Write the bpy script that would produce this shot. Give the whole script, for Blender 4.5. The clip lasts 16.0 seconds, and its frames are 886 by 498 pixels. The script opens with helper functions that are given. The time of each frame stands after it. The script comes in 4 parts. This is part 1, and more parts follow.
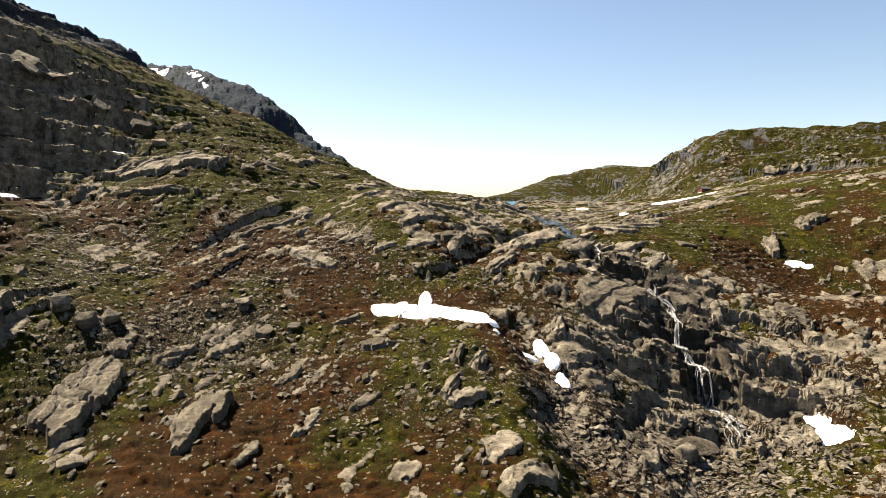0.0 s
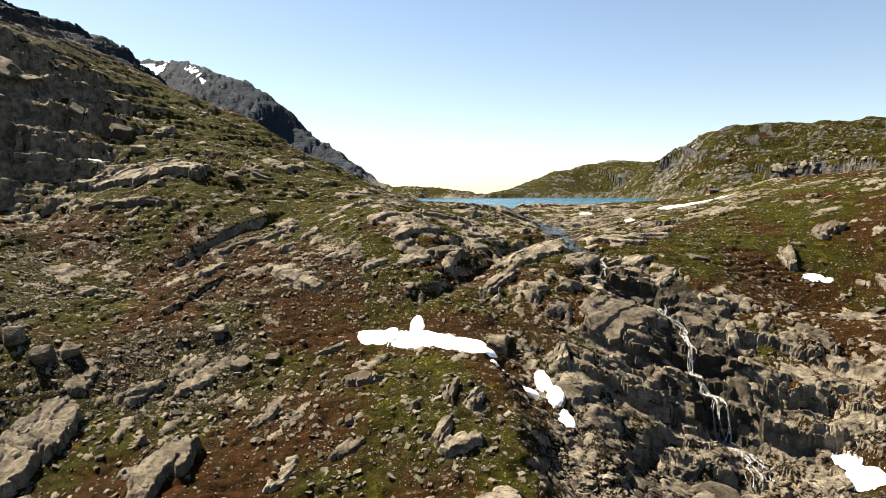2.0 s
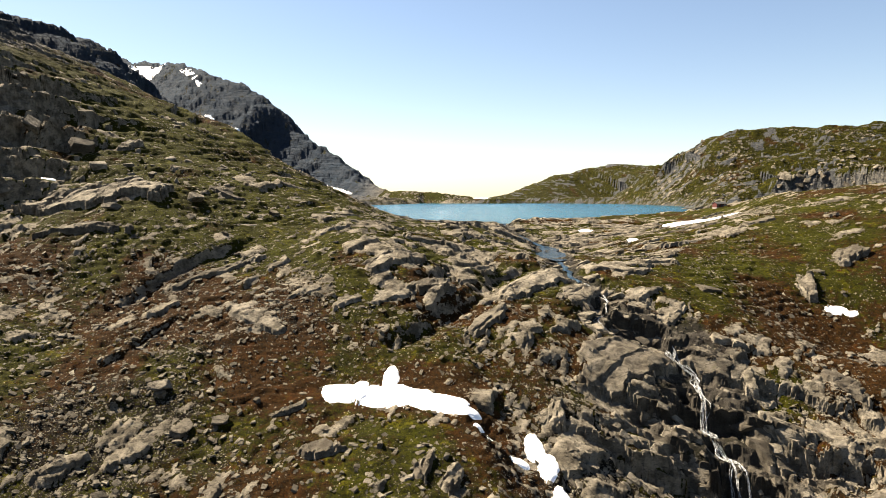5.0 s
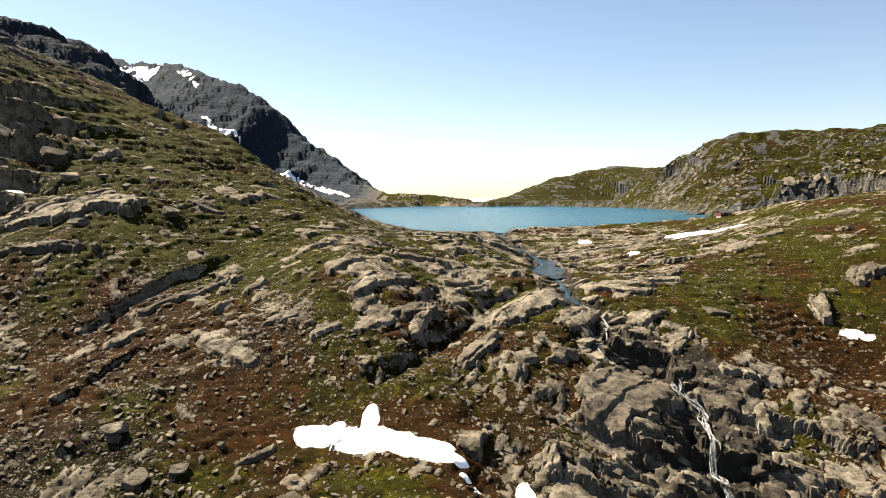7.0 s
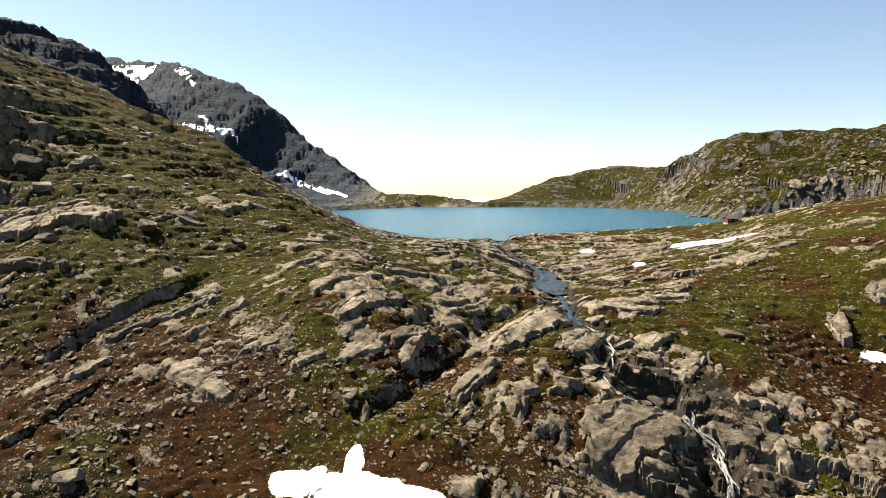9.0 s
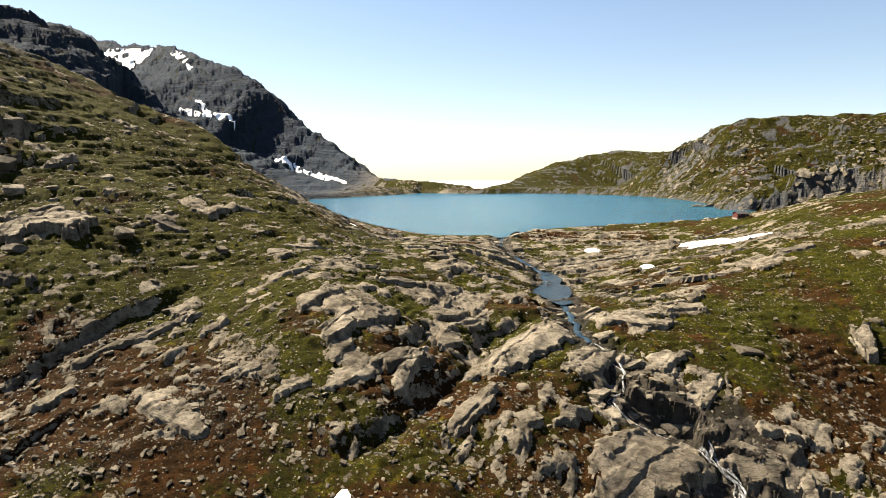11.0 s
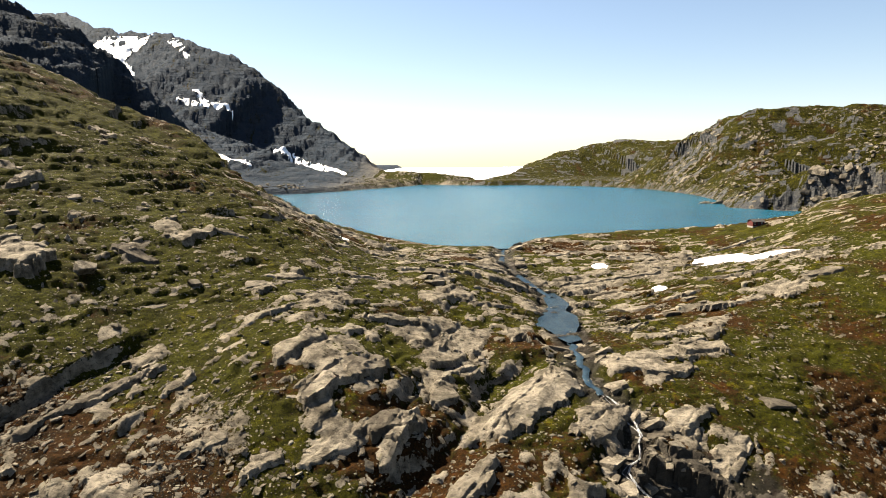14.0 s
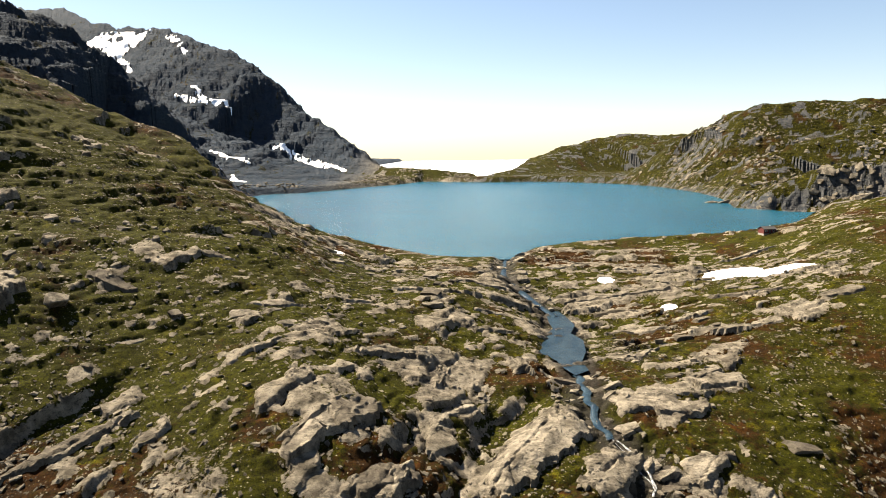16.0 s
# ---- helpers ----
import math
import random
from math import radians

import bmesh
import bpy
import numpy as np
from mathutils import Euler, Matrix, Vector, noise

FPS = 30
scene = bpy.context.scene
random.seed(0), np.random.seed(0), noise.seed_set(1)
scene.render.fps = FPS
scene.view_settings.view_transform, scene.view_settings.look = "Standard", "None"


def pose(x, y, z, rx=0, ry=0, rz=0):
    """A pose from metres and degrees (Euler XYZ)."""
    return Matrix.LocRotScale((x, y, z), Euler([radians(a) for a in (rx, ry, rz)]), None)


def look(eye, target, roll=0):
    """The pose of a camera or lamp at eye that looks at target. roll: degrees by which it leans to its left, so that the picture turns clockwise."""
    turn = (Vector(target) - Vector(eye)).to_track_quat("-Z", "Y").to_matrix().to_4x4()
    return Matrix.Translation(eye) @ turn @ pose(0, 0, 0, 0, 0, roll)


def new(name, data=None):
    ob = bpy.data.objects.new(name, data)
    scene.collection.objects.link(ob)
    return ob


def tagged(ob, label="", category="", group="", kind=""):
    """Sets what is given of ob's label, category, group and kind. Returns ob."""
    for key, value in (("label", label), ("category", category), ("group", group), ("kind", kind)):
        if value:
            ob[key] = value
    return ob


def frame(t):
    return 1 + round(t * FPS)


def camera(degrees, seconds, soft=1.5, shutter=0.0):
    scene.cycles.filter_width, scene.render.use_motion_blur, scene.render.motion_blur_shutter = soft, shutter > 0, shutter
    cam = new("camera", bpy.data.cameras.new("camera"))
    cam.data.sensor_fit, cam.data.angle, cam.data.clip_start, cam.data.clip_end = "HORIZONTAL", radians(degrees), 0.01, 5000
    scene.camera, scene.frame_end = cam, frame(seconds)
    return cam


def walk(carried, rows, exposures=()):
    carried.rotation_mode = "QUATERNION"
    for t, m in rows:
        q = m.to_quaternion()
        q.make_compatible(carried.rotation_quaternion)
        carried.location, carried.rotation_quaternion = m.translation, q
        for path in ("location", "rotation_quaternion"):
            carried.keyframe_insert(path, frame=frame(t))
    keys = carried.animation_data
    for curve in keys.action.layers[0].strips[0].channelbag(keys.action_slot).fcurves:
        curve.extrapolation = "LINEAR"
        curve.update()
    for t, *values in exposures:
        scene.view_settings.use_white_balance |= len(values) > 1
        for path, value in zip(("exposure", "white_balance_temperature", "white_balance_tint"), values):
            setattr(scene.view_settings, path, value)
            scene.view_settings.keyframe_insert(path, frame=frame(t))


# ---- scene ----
cam = camera(67.6, 16.0, 0.4)
PATH = [
    (0, (1.299, -0.201, 2.928), (1.275, 1.793, 2.779), -0.1),
    (0.5, (1.552, 3.124, 3.976), (1.527, 5.117, 3.817), -0.2),
    (1, (1.871, 6.287, 5.228), (1.846, 8.28, 5.061), -0.2),
    (1.5, (2.339, 9.549, 6.553), (2.313, 11.542, 6.386), -0.2),
    (2, (2.983, 12.729, 7.794), (2.954, 14.722, 7.626), -0.3),
    (2.5, (3.684, 16.014, 8.96), (3.655, 18.007, 8.794), -0.3),
    (3, (4.357, 19.155, 10.01), (4.327, 21.148, 9.844), -0.3),
    (3.5, (5.04, 22.144, 10.999), (5.009, 24.137, 10.833), -0.3),
    (4, (5.669, 25.231, 11.859), (5.638, 27.224, 11.695), -0.3),
    (6.5, (9.056, 39.922, 16.764), (9.024, 41.915, 16.598), -0.2),
    (7, (9.537, 42.625, 17.559), (9.505, 44.618, 17.395), -0.2),
    (7.5, (9.979, 45.417, 18.4), (9.947, 47.41, 18.236), -0.2),
    (8, (10.262, 48.07, 19.245), (10.231, 50.063, 19.08), -0.2),
    (8.5, (10.512, 50.86, 20.131), (10.48, 52.853, 19.963), -0.2),
    (9, (10.734, 53.551, 21.024), (10.702, 55.544, 20.854), -0.2),
    (11.5, (11.503, 67.416, 27.379), (11.468, 69.402, 27.147), -0.3),
    (12, (11.711, 70.024, 28.65), (11.675, 72.01, 28.412), -0.3),
    (12.5, (11.895, 72.773, 30.114), (11.858, 74.758, 29.87), -0.3),
    (13, (12.149, 75.398, 31.644), (12.111, 77.381, 31.392), -0.4),
    (13.5, (12.437, 78.148, 33.287), (12.397, 80.131, 33.029), -0.4),
    (14, (12.721, 80.899, 34.897), (12.679, 82.881, 34.632), -0.4),
    (14.5, (12.936, 83.442, 36.428), (12.893, 85.423, 36.156), -0.5),
    (15, (13.08, 86.134, 37.969), (13.035, 88.114, 37.691), -0.5),
    (15.5, (13.256, 88.72, 39.407), (13.21, 90.699, 39.122), -0.5),
    (16, (13.54, 91.393, 40.617), (13.492, 93.371, 40.33), -0.7),
]
walk(cam, [(t, look(eye, target, roll)) for t, eye, target, roll in PATH])

# ---------------------------------------------------------------- daylight
SUN_AZIMUTH, SUN_HEIGHT = -55.0, 48.0      # degrees from straight ahead to the right, and over the horizon
world = bpy.data.worlds.new("sky")
scene.world = world
world.use_nodes = True
tree = world.node_tree
sky = tree.nodes.new("ShaderNodeTexSky")
sky.sky_type, sky.sun_disc = "NISHITA", False
sky.sun_elevation, sky.sun_rotation = radians(SUN_HEIGHT), radians(SUN_AZIMUTH % 360)
sky.altitude, sky.air_density, sky.dust_density, sky.ozone_density = 1000, 1.0, 0.6, 1.0
tree.nodes["Background"].inputs["Strength"].default_value = 0.034
tree.links.new(sky.outputs[0], tree.nodes["Background"].inputs["Color"])
sun = new("sun", bpy.data.lights.new("sun", "SUN"))
sun.data.energy, sun.data.angle, sun.data.color = 5.0, radians(0.6), (1.0, 0.92, 0.77)
sun_way = Vector((math.sin(radians(SUN_AZIMUTH)) * math.cos(radians(SUN_HEIGHT)), math.cos(radians(SUN_AZIMUTH)) * math.cos(radians(SUN_HEIGHT)),
                  math.sin(radians(SUN_HEIGHT))))
sun.matrix_world = look(sun_way * 900, (0, 0, 0))
scene.view_settings.exposure = 2.37
scene.view_settings.use_white_balance = True
scene.view_settings.white_balance_temperature, scene.view_settings.white_balance_tint = 7050, 12

# ---------------------------------------------------------------- materials
class Nodes:
    """Short hand for a node material."""

    def __init__(self, name):
        self.mat = bpy.data.materials.new(name)
        self.mat.use_nodes = True
        self.tree = self.mat.node_tree
        self.out = self.tree.nodes["Material Output"]
        self.bsdf = self.tree.nodes["Principled BSDF"]
        self.place = self.add("ShaderNodeNewGeometry").outputs["Position"]

    def add(self, kind, **settings):
        n = self.tree.nodes.new(kind)
        for k, v in settings.items():
            if k == "operation":
                n.operation = v
            elif k == "data_type":
                n.data_type = v
            elif k == "blend_type":
                n.blend_type = v
            elif k == "feature":
                n.feature = v
        return n

    def put(self, socket, value):
        if isinstance(value, bpy.types.NodeSocket):
            self.tree.links.new(value, socket)
        else:
            socket.default_value = value

    def noise(self, scale, detail=4.0, rough=0.55, stretch=None, distortion=0.0):
        n = self.add("ShaderNodeTexNoise")
        where = self.place
        if stretch:
            m = self.add("ShaderNodeMapping")
            m.inputs["Scale"].default_value = stretch[:3]
            m.inputs["Rotation"].default_value = (0, 0, radians(stretch[3]))
            self.put(m.inputs["Vector"], where)
            where = m.outputs[0]
        self.put(n.inputs["Vector"], where)
        for k, v in (("Scale", scale), ("Detail", detail), ("Roughness", rough), ("Distortion", distortion)):
            n.inputs[k].default_value = v
        return n.outputs["Fac"]

    def cells(self, scale, feature="F1", out="Distance", stretch=None):
        n = self.add("ShaderNodeTexVoronoi", feature=feature)
        where = self.place
        if stretch:
            m = self.add("ShaderNodeMapping")
            m.inputs["Scale"].default_value = stretch[:3]
            m.inputs["Rotation"].default_value = (0, 0, radians(stretch[3]))
            self.put(m.inputs["Vector"], where)
            where = m.outputs[0]
        self.put(n.inputs["Vector"], where)
        n.inputs["Scale"].default_value = scale
        return n.outputs[out]

    def field(self, name):
        n = self.add("ShaderNodeAttribute")
        n.attribute_name = name
        return n.outputs["Fac"]

    def math(self, op, a, b=0.0, c=0.0):
        n = self.add("ShaderNodeMath", operation=op)
        for i, v in enumerate((a, b, c)):
            self.put(n.inputs[i], v)
        return n.outputs[0]

    def ramp(self, v, lo, hi, a=0.0, b=1.0):
        n = self.add("ShaderNodeMapRange")
        for i, q in enumerate((v, lo, hi, a, b)):
            self.put(n.inputs[i], q)
        return n.outputs[0]

    def mix(self, f, a, b, blend="MIX"):
        n = self.add("ShaderNodeMix", data_type="RGBA", blend_type=blend)
        for sock, v in ((n.inputs[0], f), (n.inputs[6], a), (n.inputs[7], b)):
            self.put(sock, (*v, 1.0) if isinstance(v, tuple) and len(v) == 3 else v)
        return n.outputs[2]

    def bump(self, height, strength, distance, under=None):
        n = self.add("ShaderNodeBump")
        n.inputs["Strength"].default_value, n.inputs["Distance"].default_value = strength, distance
        self.put(n.inputs["Height"], height)
        if under is not None:
            self.put(n.inputs["Normal"], under)
        return n.outputs[0]

    def finish(self, color, rough=0.9, normal=None, specular=0.3):
        self.put(self.bsdf.inputs["Base Color"], color)
        self.put(self.bsdf.inputs["Roughness"], rough)
        if specular is not None:
            self.bsdf.inputs["Specular IOR Level"].default_value = specular
        if normal is not None:
            self.put(self.bsdf.inputs["Normal"], normal)
        return self.mat


def rock_colour(n, tone=1.0):
    """Pale grey-brown gneiss with bands, lichens, cracks and dark stains."""
    pale, mid, dark = (0.200 * tone, 0.174 * tone, 0.135 * tone), (0.070 * tone, 0.060 * tone, 0.045 * tone), (0.012 * tone, 0.010 * tone, 0.009 * tone)
    c = n.mix(n.ramp(n.noise(0.35, 6, 0.65), 0.40, 0.60), mid, pale)
    c = n.mix(n.ramp(n.noise(1.3, 6, 0.75, (0.5, 1.6, 2.0, 58)), 0.52, 0.68, 0.0, 0.5), c, (0.04 * tone, 0.034 * tone, 0.027 * tone))
    c = n.mix(n.ramp(n.noise(6.0, 5, 0.8), 0.53, 0.66, 0.0, 0.7), c, dark)
    c = n.mix(n.ramp(n.noise(0.9, 5, 0.6), 0.62, 0.75, 0.0, 0.5), c, (0.095, 0.09, 0.035))
    for size, thin in ((0.34, 0.03), (0.95, 0.05)):
        crack = n.cells(size, "DISTANCE_TO_EDGE", "Distance", (0.45, 1.3, 1.3, 58))
        crack = n.math("ADD", crack, n.ramp(n.noise(1.5, 6, 0.75), 0.3, 0.7, -0.8 * thin, 2.2 * thin))
        c = n.mix(n.ramp(crack, 0.3 * thin, thin, 0.62, 0.0), c, dark)
    return c


def ground_material():
    n = Nodes("mountain_ground")
    fine = n.noise(1.4, 6, 0.65)
    bare = n.math("ADD", n.field("rock"), n.ramp(fine, 0.3, 0.7, -0.24, 0.24))
    bare = n.ramp(bare, 0.32, 0.40)
    rock = rock_colour(n)
    # far rock: shade and bluish distance haze are put into its colour
    rock = n.mix(n.math("MULTIPLY", n.field("far_shade"), n.ramp(n.noise(0.06, 5, 0.7), 0.25, 0.6, 0.82, 0.97)), rock, (0.020, 0.030, 0.044))
    # plants: moss, dry grass, rusty heath
    green = n.math("ADD", n.field("green"), n.ramp(n.noise(0.8, 5, 0.6), 0.3, 0.7, -0.35, 0.35))
    moss = n.mix(n.ramp(n.noise(3.0, 5, 0.7), 0.35, 0.65), (0.005, 0.0065, 0.0009), (0.034, 0.031, 0.0022))
    moss = n.mix(n.ramp(n.noise(0.3, 6, 0.7), 0.54, 0.64, 0.0, 0.8), moss, (0.080, 0.071, 0.0035))
    lush = n.mix(n.ramp(n.noise(1.6, 5, 0.7), 0.35, 0.65), (0.012, 0.0135, 0.0014), (0.050, 0.051, 0.0034))
    moss = n.mix(n.math("MULTIPLY", n.math("MULTIPLY", n.ramp(n.field("green"), 0.66, 1.0), n.ramp(n.field("far_shade"), 0.0, 0.3, 1.0, 0.0)), n.ramp(n.noise(0.12, 5, 0.65), 0.36, 0.58, 0.15, 0.8)), moss, lush)
    heath = n.mix(n.ramp(n.noise(2.2, 5, 0.7), 0.35, 0.65), (0.006, 0.0028, 0.0011), (0.050, 0.0215, 0.0050))
    heath = n.mix(n.ramp(n.noise(0.3, 5, 0.6), 0.52, 0.68, 0.0, 0.6), heath, (0.062, 0.021, 0.004))
    plants = n.mix(n.ramp(green, 0.35, 0.7), heath, moss)
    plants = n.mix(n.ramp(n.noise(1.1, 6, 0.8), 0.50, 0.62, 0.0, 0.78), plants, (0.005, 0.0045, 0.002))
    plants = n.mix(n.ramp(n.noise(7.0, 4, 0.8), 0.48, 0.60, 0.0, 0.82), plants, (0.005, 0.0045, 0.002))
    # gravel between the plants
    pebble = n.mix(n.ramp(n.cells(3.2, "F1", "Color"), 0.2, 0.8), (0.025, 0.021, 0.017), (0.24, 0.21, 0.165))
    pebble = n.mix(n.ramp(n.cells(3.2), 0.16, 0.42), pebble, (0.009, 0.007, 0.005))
    stones = n.math("ADD", n.field("stony"), n.ramp(n.noise(2.0, 5, 0.7), 0.3, 0.7, -0.45, 0.45))
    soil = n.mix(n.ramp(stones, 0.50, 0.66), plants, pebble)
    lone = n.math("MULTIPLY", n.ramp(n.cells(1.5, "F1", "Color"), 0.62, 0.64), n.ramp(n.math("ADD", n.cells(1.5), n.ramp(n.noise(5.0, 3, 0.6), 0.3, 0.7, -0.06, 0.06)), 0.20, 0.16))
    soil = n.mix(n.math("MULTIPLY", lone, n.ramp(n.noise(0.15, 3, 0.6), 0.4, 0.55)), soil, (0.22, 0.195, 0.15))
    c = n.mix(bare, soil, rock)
    # darkens rock soaked by the stream, and paints shade on the gorge walls
    wet_shade = n.field("wet_shade")
    c = n.mix(n.ramp(wet_shade, 0.2, 0.9, 0.0, 0.8), c, (0.011, 0.009, 0.007))
    rough = n.ramp(wet_shade, 0.3, 1.0, 0.92, 0.7)
    nrm = n.bump(n.noise(0.9, 8, 0.68), 0.9, 0.7)
    layers = n.math("MULTIPLY", n.noise(1.0, 6, 0.7, (0.3, 0.3, 2.2, 0)), bare)
    nrm = n.bump(layers, 0.6, 0.5, nrm)
    far = n.math("MULTIPLY", n.field("far_shade"), n.math("ADD", n.noise(0.16, 6, 0.7, (0.25, 0.25, 2.4, 0)), n.noise(0.1, 6, 0.7)))
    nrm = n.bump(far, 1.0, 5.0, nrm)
    nrm = n.bump(n.cells(3.2, "DISTANCE_TO_EDGE"), 0.5, 0.2, nrm)
    nrm = n.bump(n.noise(6.0, 5, 0.75), 1.0, 0.2, nrm)
    n.put(n.bsdf.inputs["Specular IOR Level"], n.ramp(wet_shade, 0.3, 1.0, 0.03, 0.08))
    return n.finish(c, rough, nrm, None)


def stone_material(name, tone=1.0):
    n = Nodes(name)
    c = rock_colour(n, tone)
    shade = n.add("ShaderNodeNewGeometry").outputs["Random Per Island"]
    c = n.mix(n.ramp(shade, 0.35, 1.0, 0.0, 0.7), c, (0.034, 0.028, 0.021))
    nrm = n.bump(n.noise(0.8, 8, 0.72), 0.8, 0.5)
    nrm = n.bump(n.ramp(n.cells(0.95, "DISTANCE_TO_EDGE", "Distance", (0.45, 1.3, 1.3, 58)), 0.0, 0.06), 0.8, 0.12, nrm)
    nrm = n.bump(n.noise(6.0, 5, 0.75), 0.8, 0.12, nrm)
    return n.finish(c, 0.9, nrm, 0.06)


def snow_material():
    n = Nodes("old_snow")
    c = n.mix(n.ramp(n.noise(0.5, 5, 0.6), 0.45, 0.75, 0.0, 0.5), (0.86, 0.87, 0.89), (0.66, 0.65, 0.63))
    return n.finish(c, 0.6, n.bump(n.noise(1.5, 4, 0.6), 0.25, 0.1), 0.3)


def lake_material():
    n = Nodes("lake_water")
    c = n.mix(n.ramp(n.noise(0.01, 3, 0.5, (1.0, 3.0, 1.0, 0)), 0.3, 0.7), (0.004, 0.044, 0.074), (0.007, 0.064, 0.101))
    nrm = n.bump(n.noise(0.55, 4, 0.65, (1.0, 1.6, 1.0, 10)), 1.0, 1.1)
    nrm = n.bump(n.noise(1.4, 3, 0.6, (1.0, 2.0, 1.0, -15)), 1.0, 0.3, nrm)
    nrm = n.bump(n.noise(0.12, 3, 0.5), 0.3, 0.8, nrm)
    return n.finish(c, 0.2, nrm, 0.2)


def stream_material():
    n = Nodes("stream_water")
    c = n.mix(n.ramp(n.noise(0.4, 4, 0.6), 0.35, 0.65), (0.007, 0.017, 0.028), (0.02, 0.036, 0.048))
    return n.finish(c, 0.12, n.bump(n.noise(1.6, 4, 0.6, (1.0, 1.8, 1.0, 0)), 0.9, 0.3), 0.2)


def foam_material():
    n = Nodes("white_water")
    c = n.mix(n.ramp(n.noise(2.6, 6, 0.8, (1.5, 0.6, 0.6, 0)), 0.48, 0.64), (0.03, 0.03, 0.03), (0.42, 0.44, 0.46))
    return n.finish(c, 0.5, n.bump(n.noise(3.0, 5, 0.7), 0.8, 0.2), 0.5)


def plain_material(name, colour, rough=0.8, metal=0.0):
    n = Nodes(name)
    n.bsdf.inputs["Metallic"].default_value = metal
    c = n.mix(n.ramp(n.noise(4.0, 5, 0.65), 0.35, 0.7, 0.0, 0.6), colour, tuple(0.6 * v for v in colour))
    return n.finish(c, rough, n.bump(n.noise(12.0, 4, 0.6), 0.3, 0.02))


GROUND, STONE, SNOW, LAKE, STREAM, FOAM = ground_material(), stone_material("gneiss"), snow_material(), lake_material(), stream_material(), foam_material()
# ---------------------------------------------------------------- land form
# All heights are metres over the lake.  The near slope is a loft through ten
# cross-sections of the valley; the mountains are ridges with sloping flanks.
SECTION_X = np.array([-165, -115, -75, -45, -15, 15, 45, 75, 110, 160.0])
SECTION_Y = np.array([75, 105, 130, 150, 170, 190, 220, 265, 330, 400.0])
SECTION_Z = np.array([
    (-13.2, -33.9, -45.1, -46.6, -43.6, -45.2, -49.7, -49.2, -46.5, -41),
    (-2.8, -22.8, -38.3, -36.2, -38, -36.2, -47.3, -45.4, -40.7, -35.8),
    (6.4, -10.6, -19.6, -28.3, -27.7, -28.4, -42, -42.8, -34, -30.8),
    (14.8, -0.8, -16.1, -17.9, -21.4, -21.8, -29.9, -33.1, -30.9, -25.1),
    (26, 3.4, -10, -9, -10.5, -13.6, -19.4, -23.8, -22.9, -19.7),
    (39.6, 6.9, 3.8, -2.9, -1.1, -9.2, -10.9, -15.3, -26.2, -14.5),
    (61.9, 21.6, 17, 7.5, 4.8, -4.6, -5.2, -6.2, -8.6, 0.2),
    (69.4, 39.1, 25.6, 19.2, 6, 1.9, -7.5, -3.6, 4.1, 12.2),
    (71.2, 47.6, 31.5, 14.6, 2.5, 1, 1.2, -0.2, 0.3, 14.3),
    (78.2, 41.7, 17.1, 5.6, 0.8, -0.6, -0.1, 0.2, 2.3, 7.4),
])


def blend_weights(knots, q):
    """Weights of smooth cubic interpolation between knots at the places q."""
    q = np.clip(q, knots[0], knots[-1])
    n = len(knots)
    i = np.clip(np.searchsorted(knots, q, side="right") - 1, 0, n - 2)
    h = knots[i + 1] - knots[i]
    u = (q - knots[i]) / h
    w = np.zeros((len(q), n))
    r = np.arange(len(q))
    np.add.at(w, (r, i), 2 * u**3 - 3 * u**2 + 1)
    np.add.at(w, (r, i + 1), -2 * u**3 + 3 * u**2)
    for k, c in ((i, (u**3 - 2 * u**2 + u) * h), (i + 1, (u**3 - u**2) * h)):
        a, b = np.maximum(k - 1, 0), np.minimum(k + 1, n - 1)
        np.add.at(w, (r, b), c / (knots[b] - knots[a]))
        np.add.at(w, (r, a), -c / (knots[b] - knots[a]))
    return w


def step(a, b, v):
    u = np.clip((v - a) / (b - a), 0, 1)
    return u * u * (3 - 2 * u)


LATTICE = np.random.RandomState(7).rand(256, 256)
FLAT = LATTICE.ravel()


def grain(x, y, size, seed=0):
    """Smooth random field, 0 to 1, with features of about that size."""
    x, y = x / size + 37.3 * seed, y / size + 91.7 * seed
    xi, yi = np.floor(x).astype(np.int64), np.floor(y).astype(np.int64)
    u, v = x - xi, y - yi
    u, v = u * u * u * (u * (u * 6 - 15) + 10), v * v * v * (v * (v * 6 - 15) + 10)
    a, b, c, d = (xi & 255) << 8, ((xi + 1) & 255) << 8, yi & 255, (yi + 1) & 255
    top = FLAT.take(a | c) * (1 - u) + FLAT.take(b | c) * u
    low = FLAT.take(a | d) * (1 - u) + FLAT.take(b | d) * u
    return top * (1 - v) + low * v


def clouds(x, y, size, octaves=4, seed=0, fall=0.5):
    total, amp, norm = 0.0, 1.0, 0.0
    for k in range(octaves):
        c, s = math.cos(0.6 * k), math.sin(0.6 * k)
        total = total + amp * grain(c * x - s * y, s * x + c * y, size / 2**k, seed + k)
        norm += amp
        amp *= fall
    return total / norm


def ledges(x, y, angle, width, seed, warp=1.1, edge=0.1):
    """Tilted beds of rock that break off in steps: 0 to 1, and how near the broken edge is."""
    c, s = math.cos(radians(angle)), math.sin(radians(angle))
    along, across = x * c + y * s, x * s - y * c
    p = across / width + warp * 2 * clouds(along / 3.2, across / 1.3, width * 1.5, 3, seed)
    p = p + 0.35 * grain(x, y, width * 0.45, seed + 5)
    f = p - np.floor(p)
    return f * (1 - step(1 - edge, 1.0, f)), f


def terraces(h, height, strength, shift, low=0.5, high=0.95):
    """Flat beds and steep breaks, one over the other; the break takes the share from low to high of a bed."""
    f = (h + shift) / height
    f = f - np.floor(f)
    return h + strength * height * (step(low, high, f) - f)


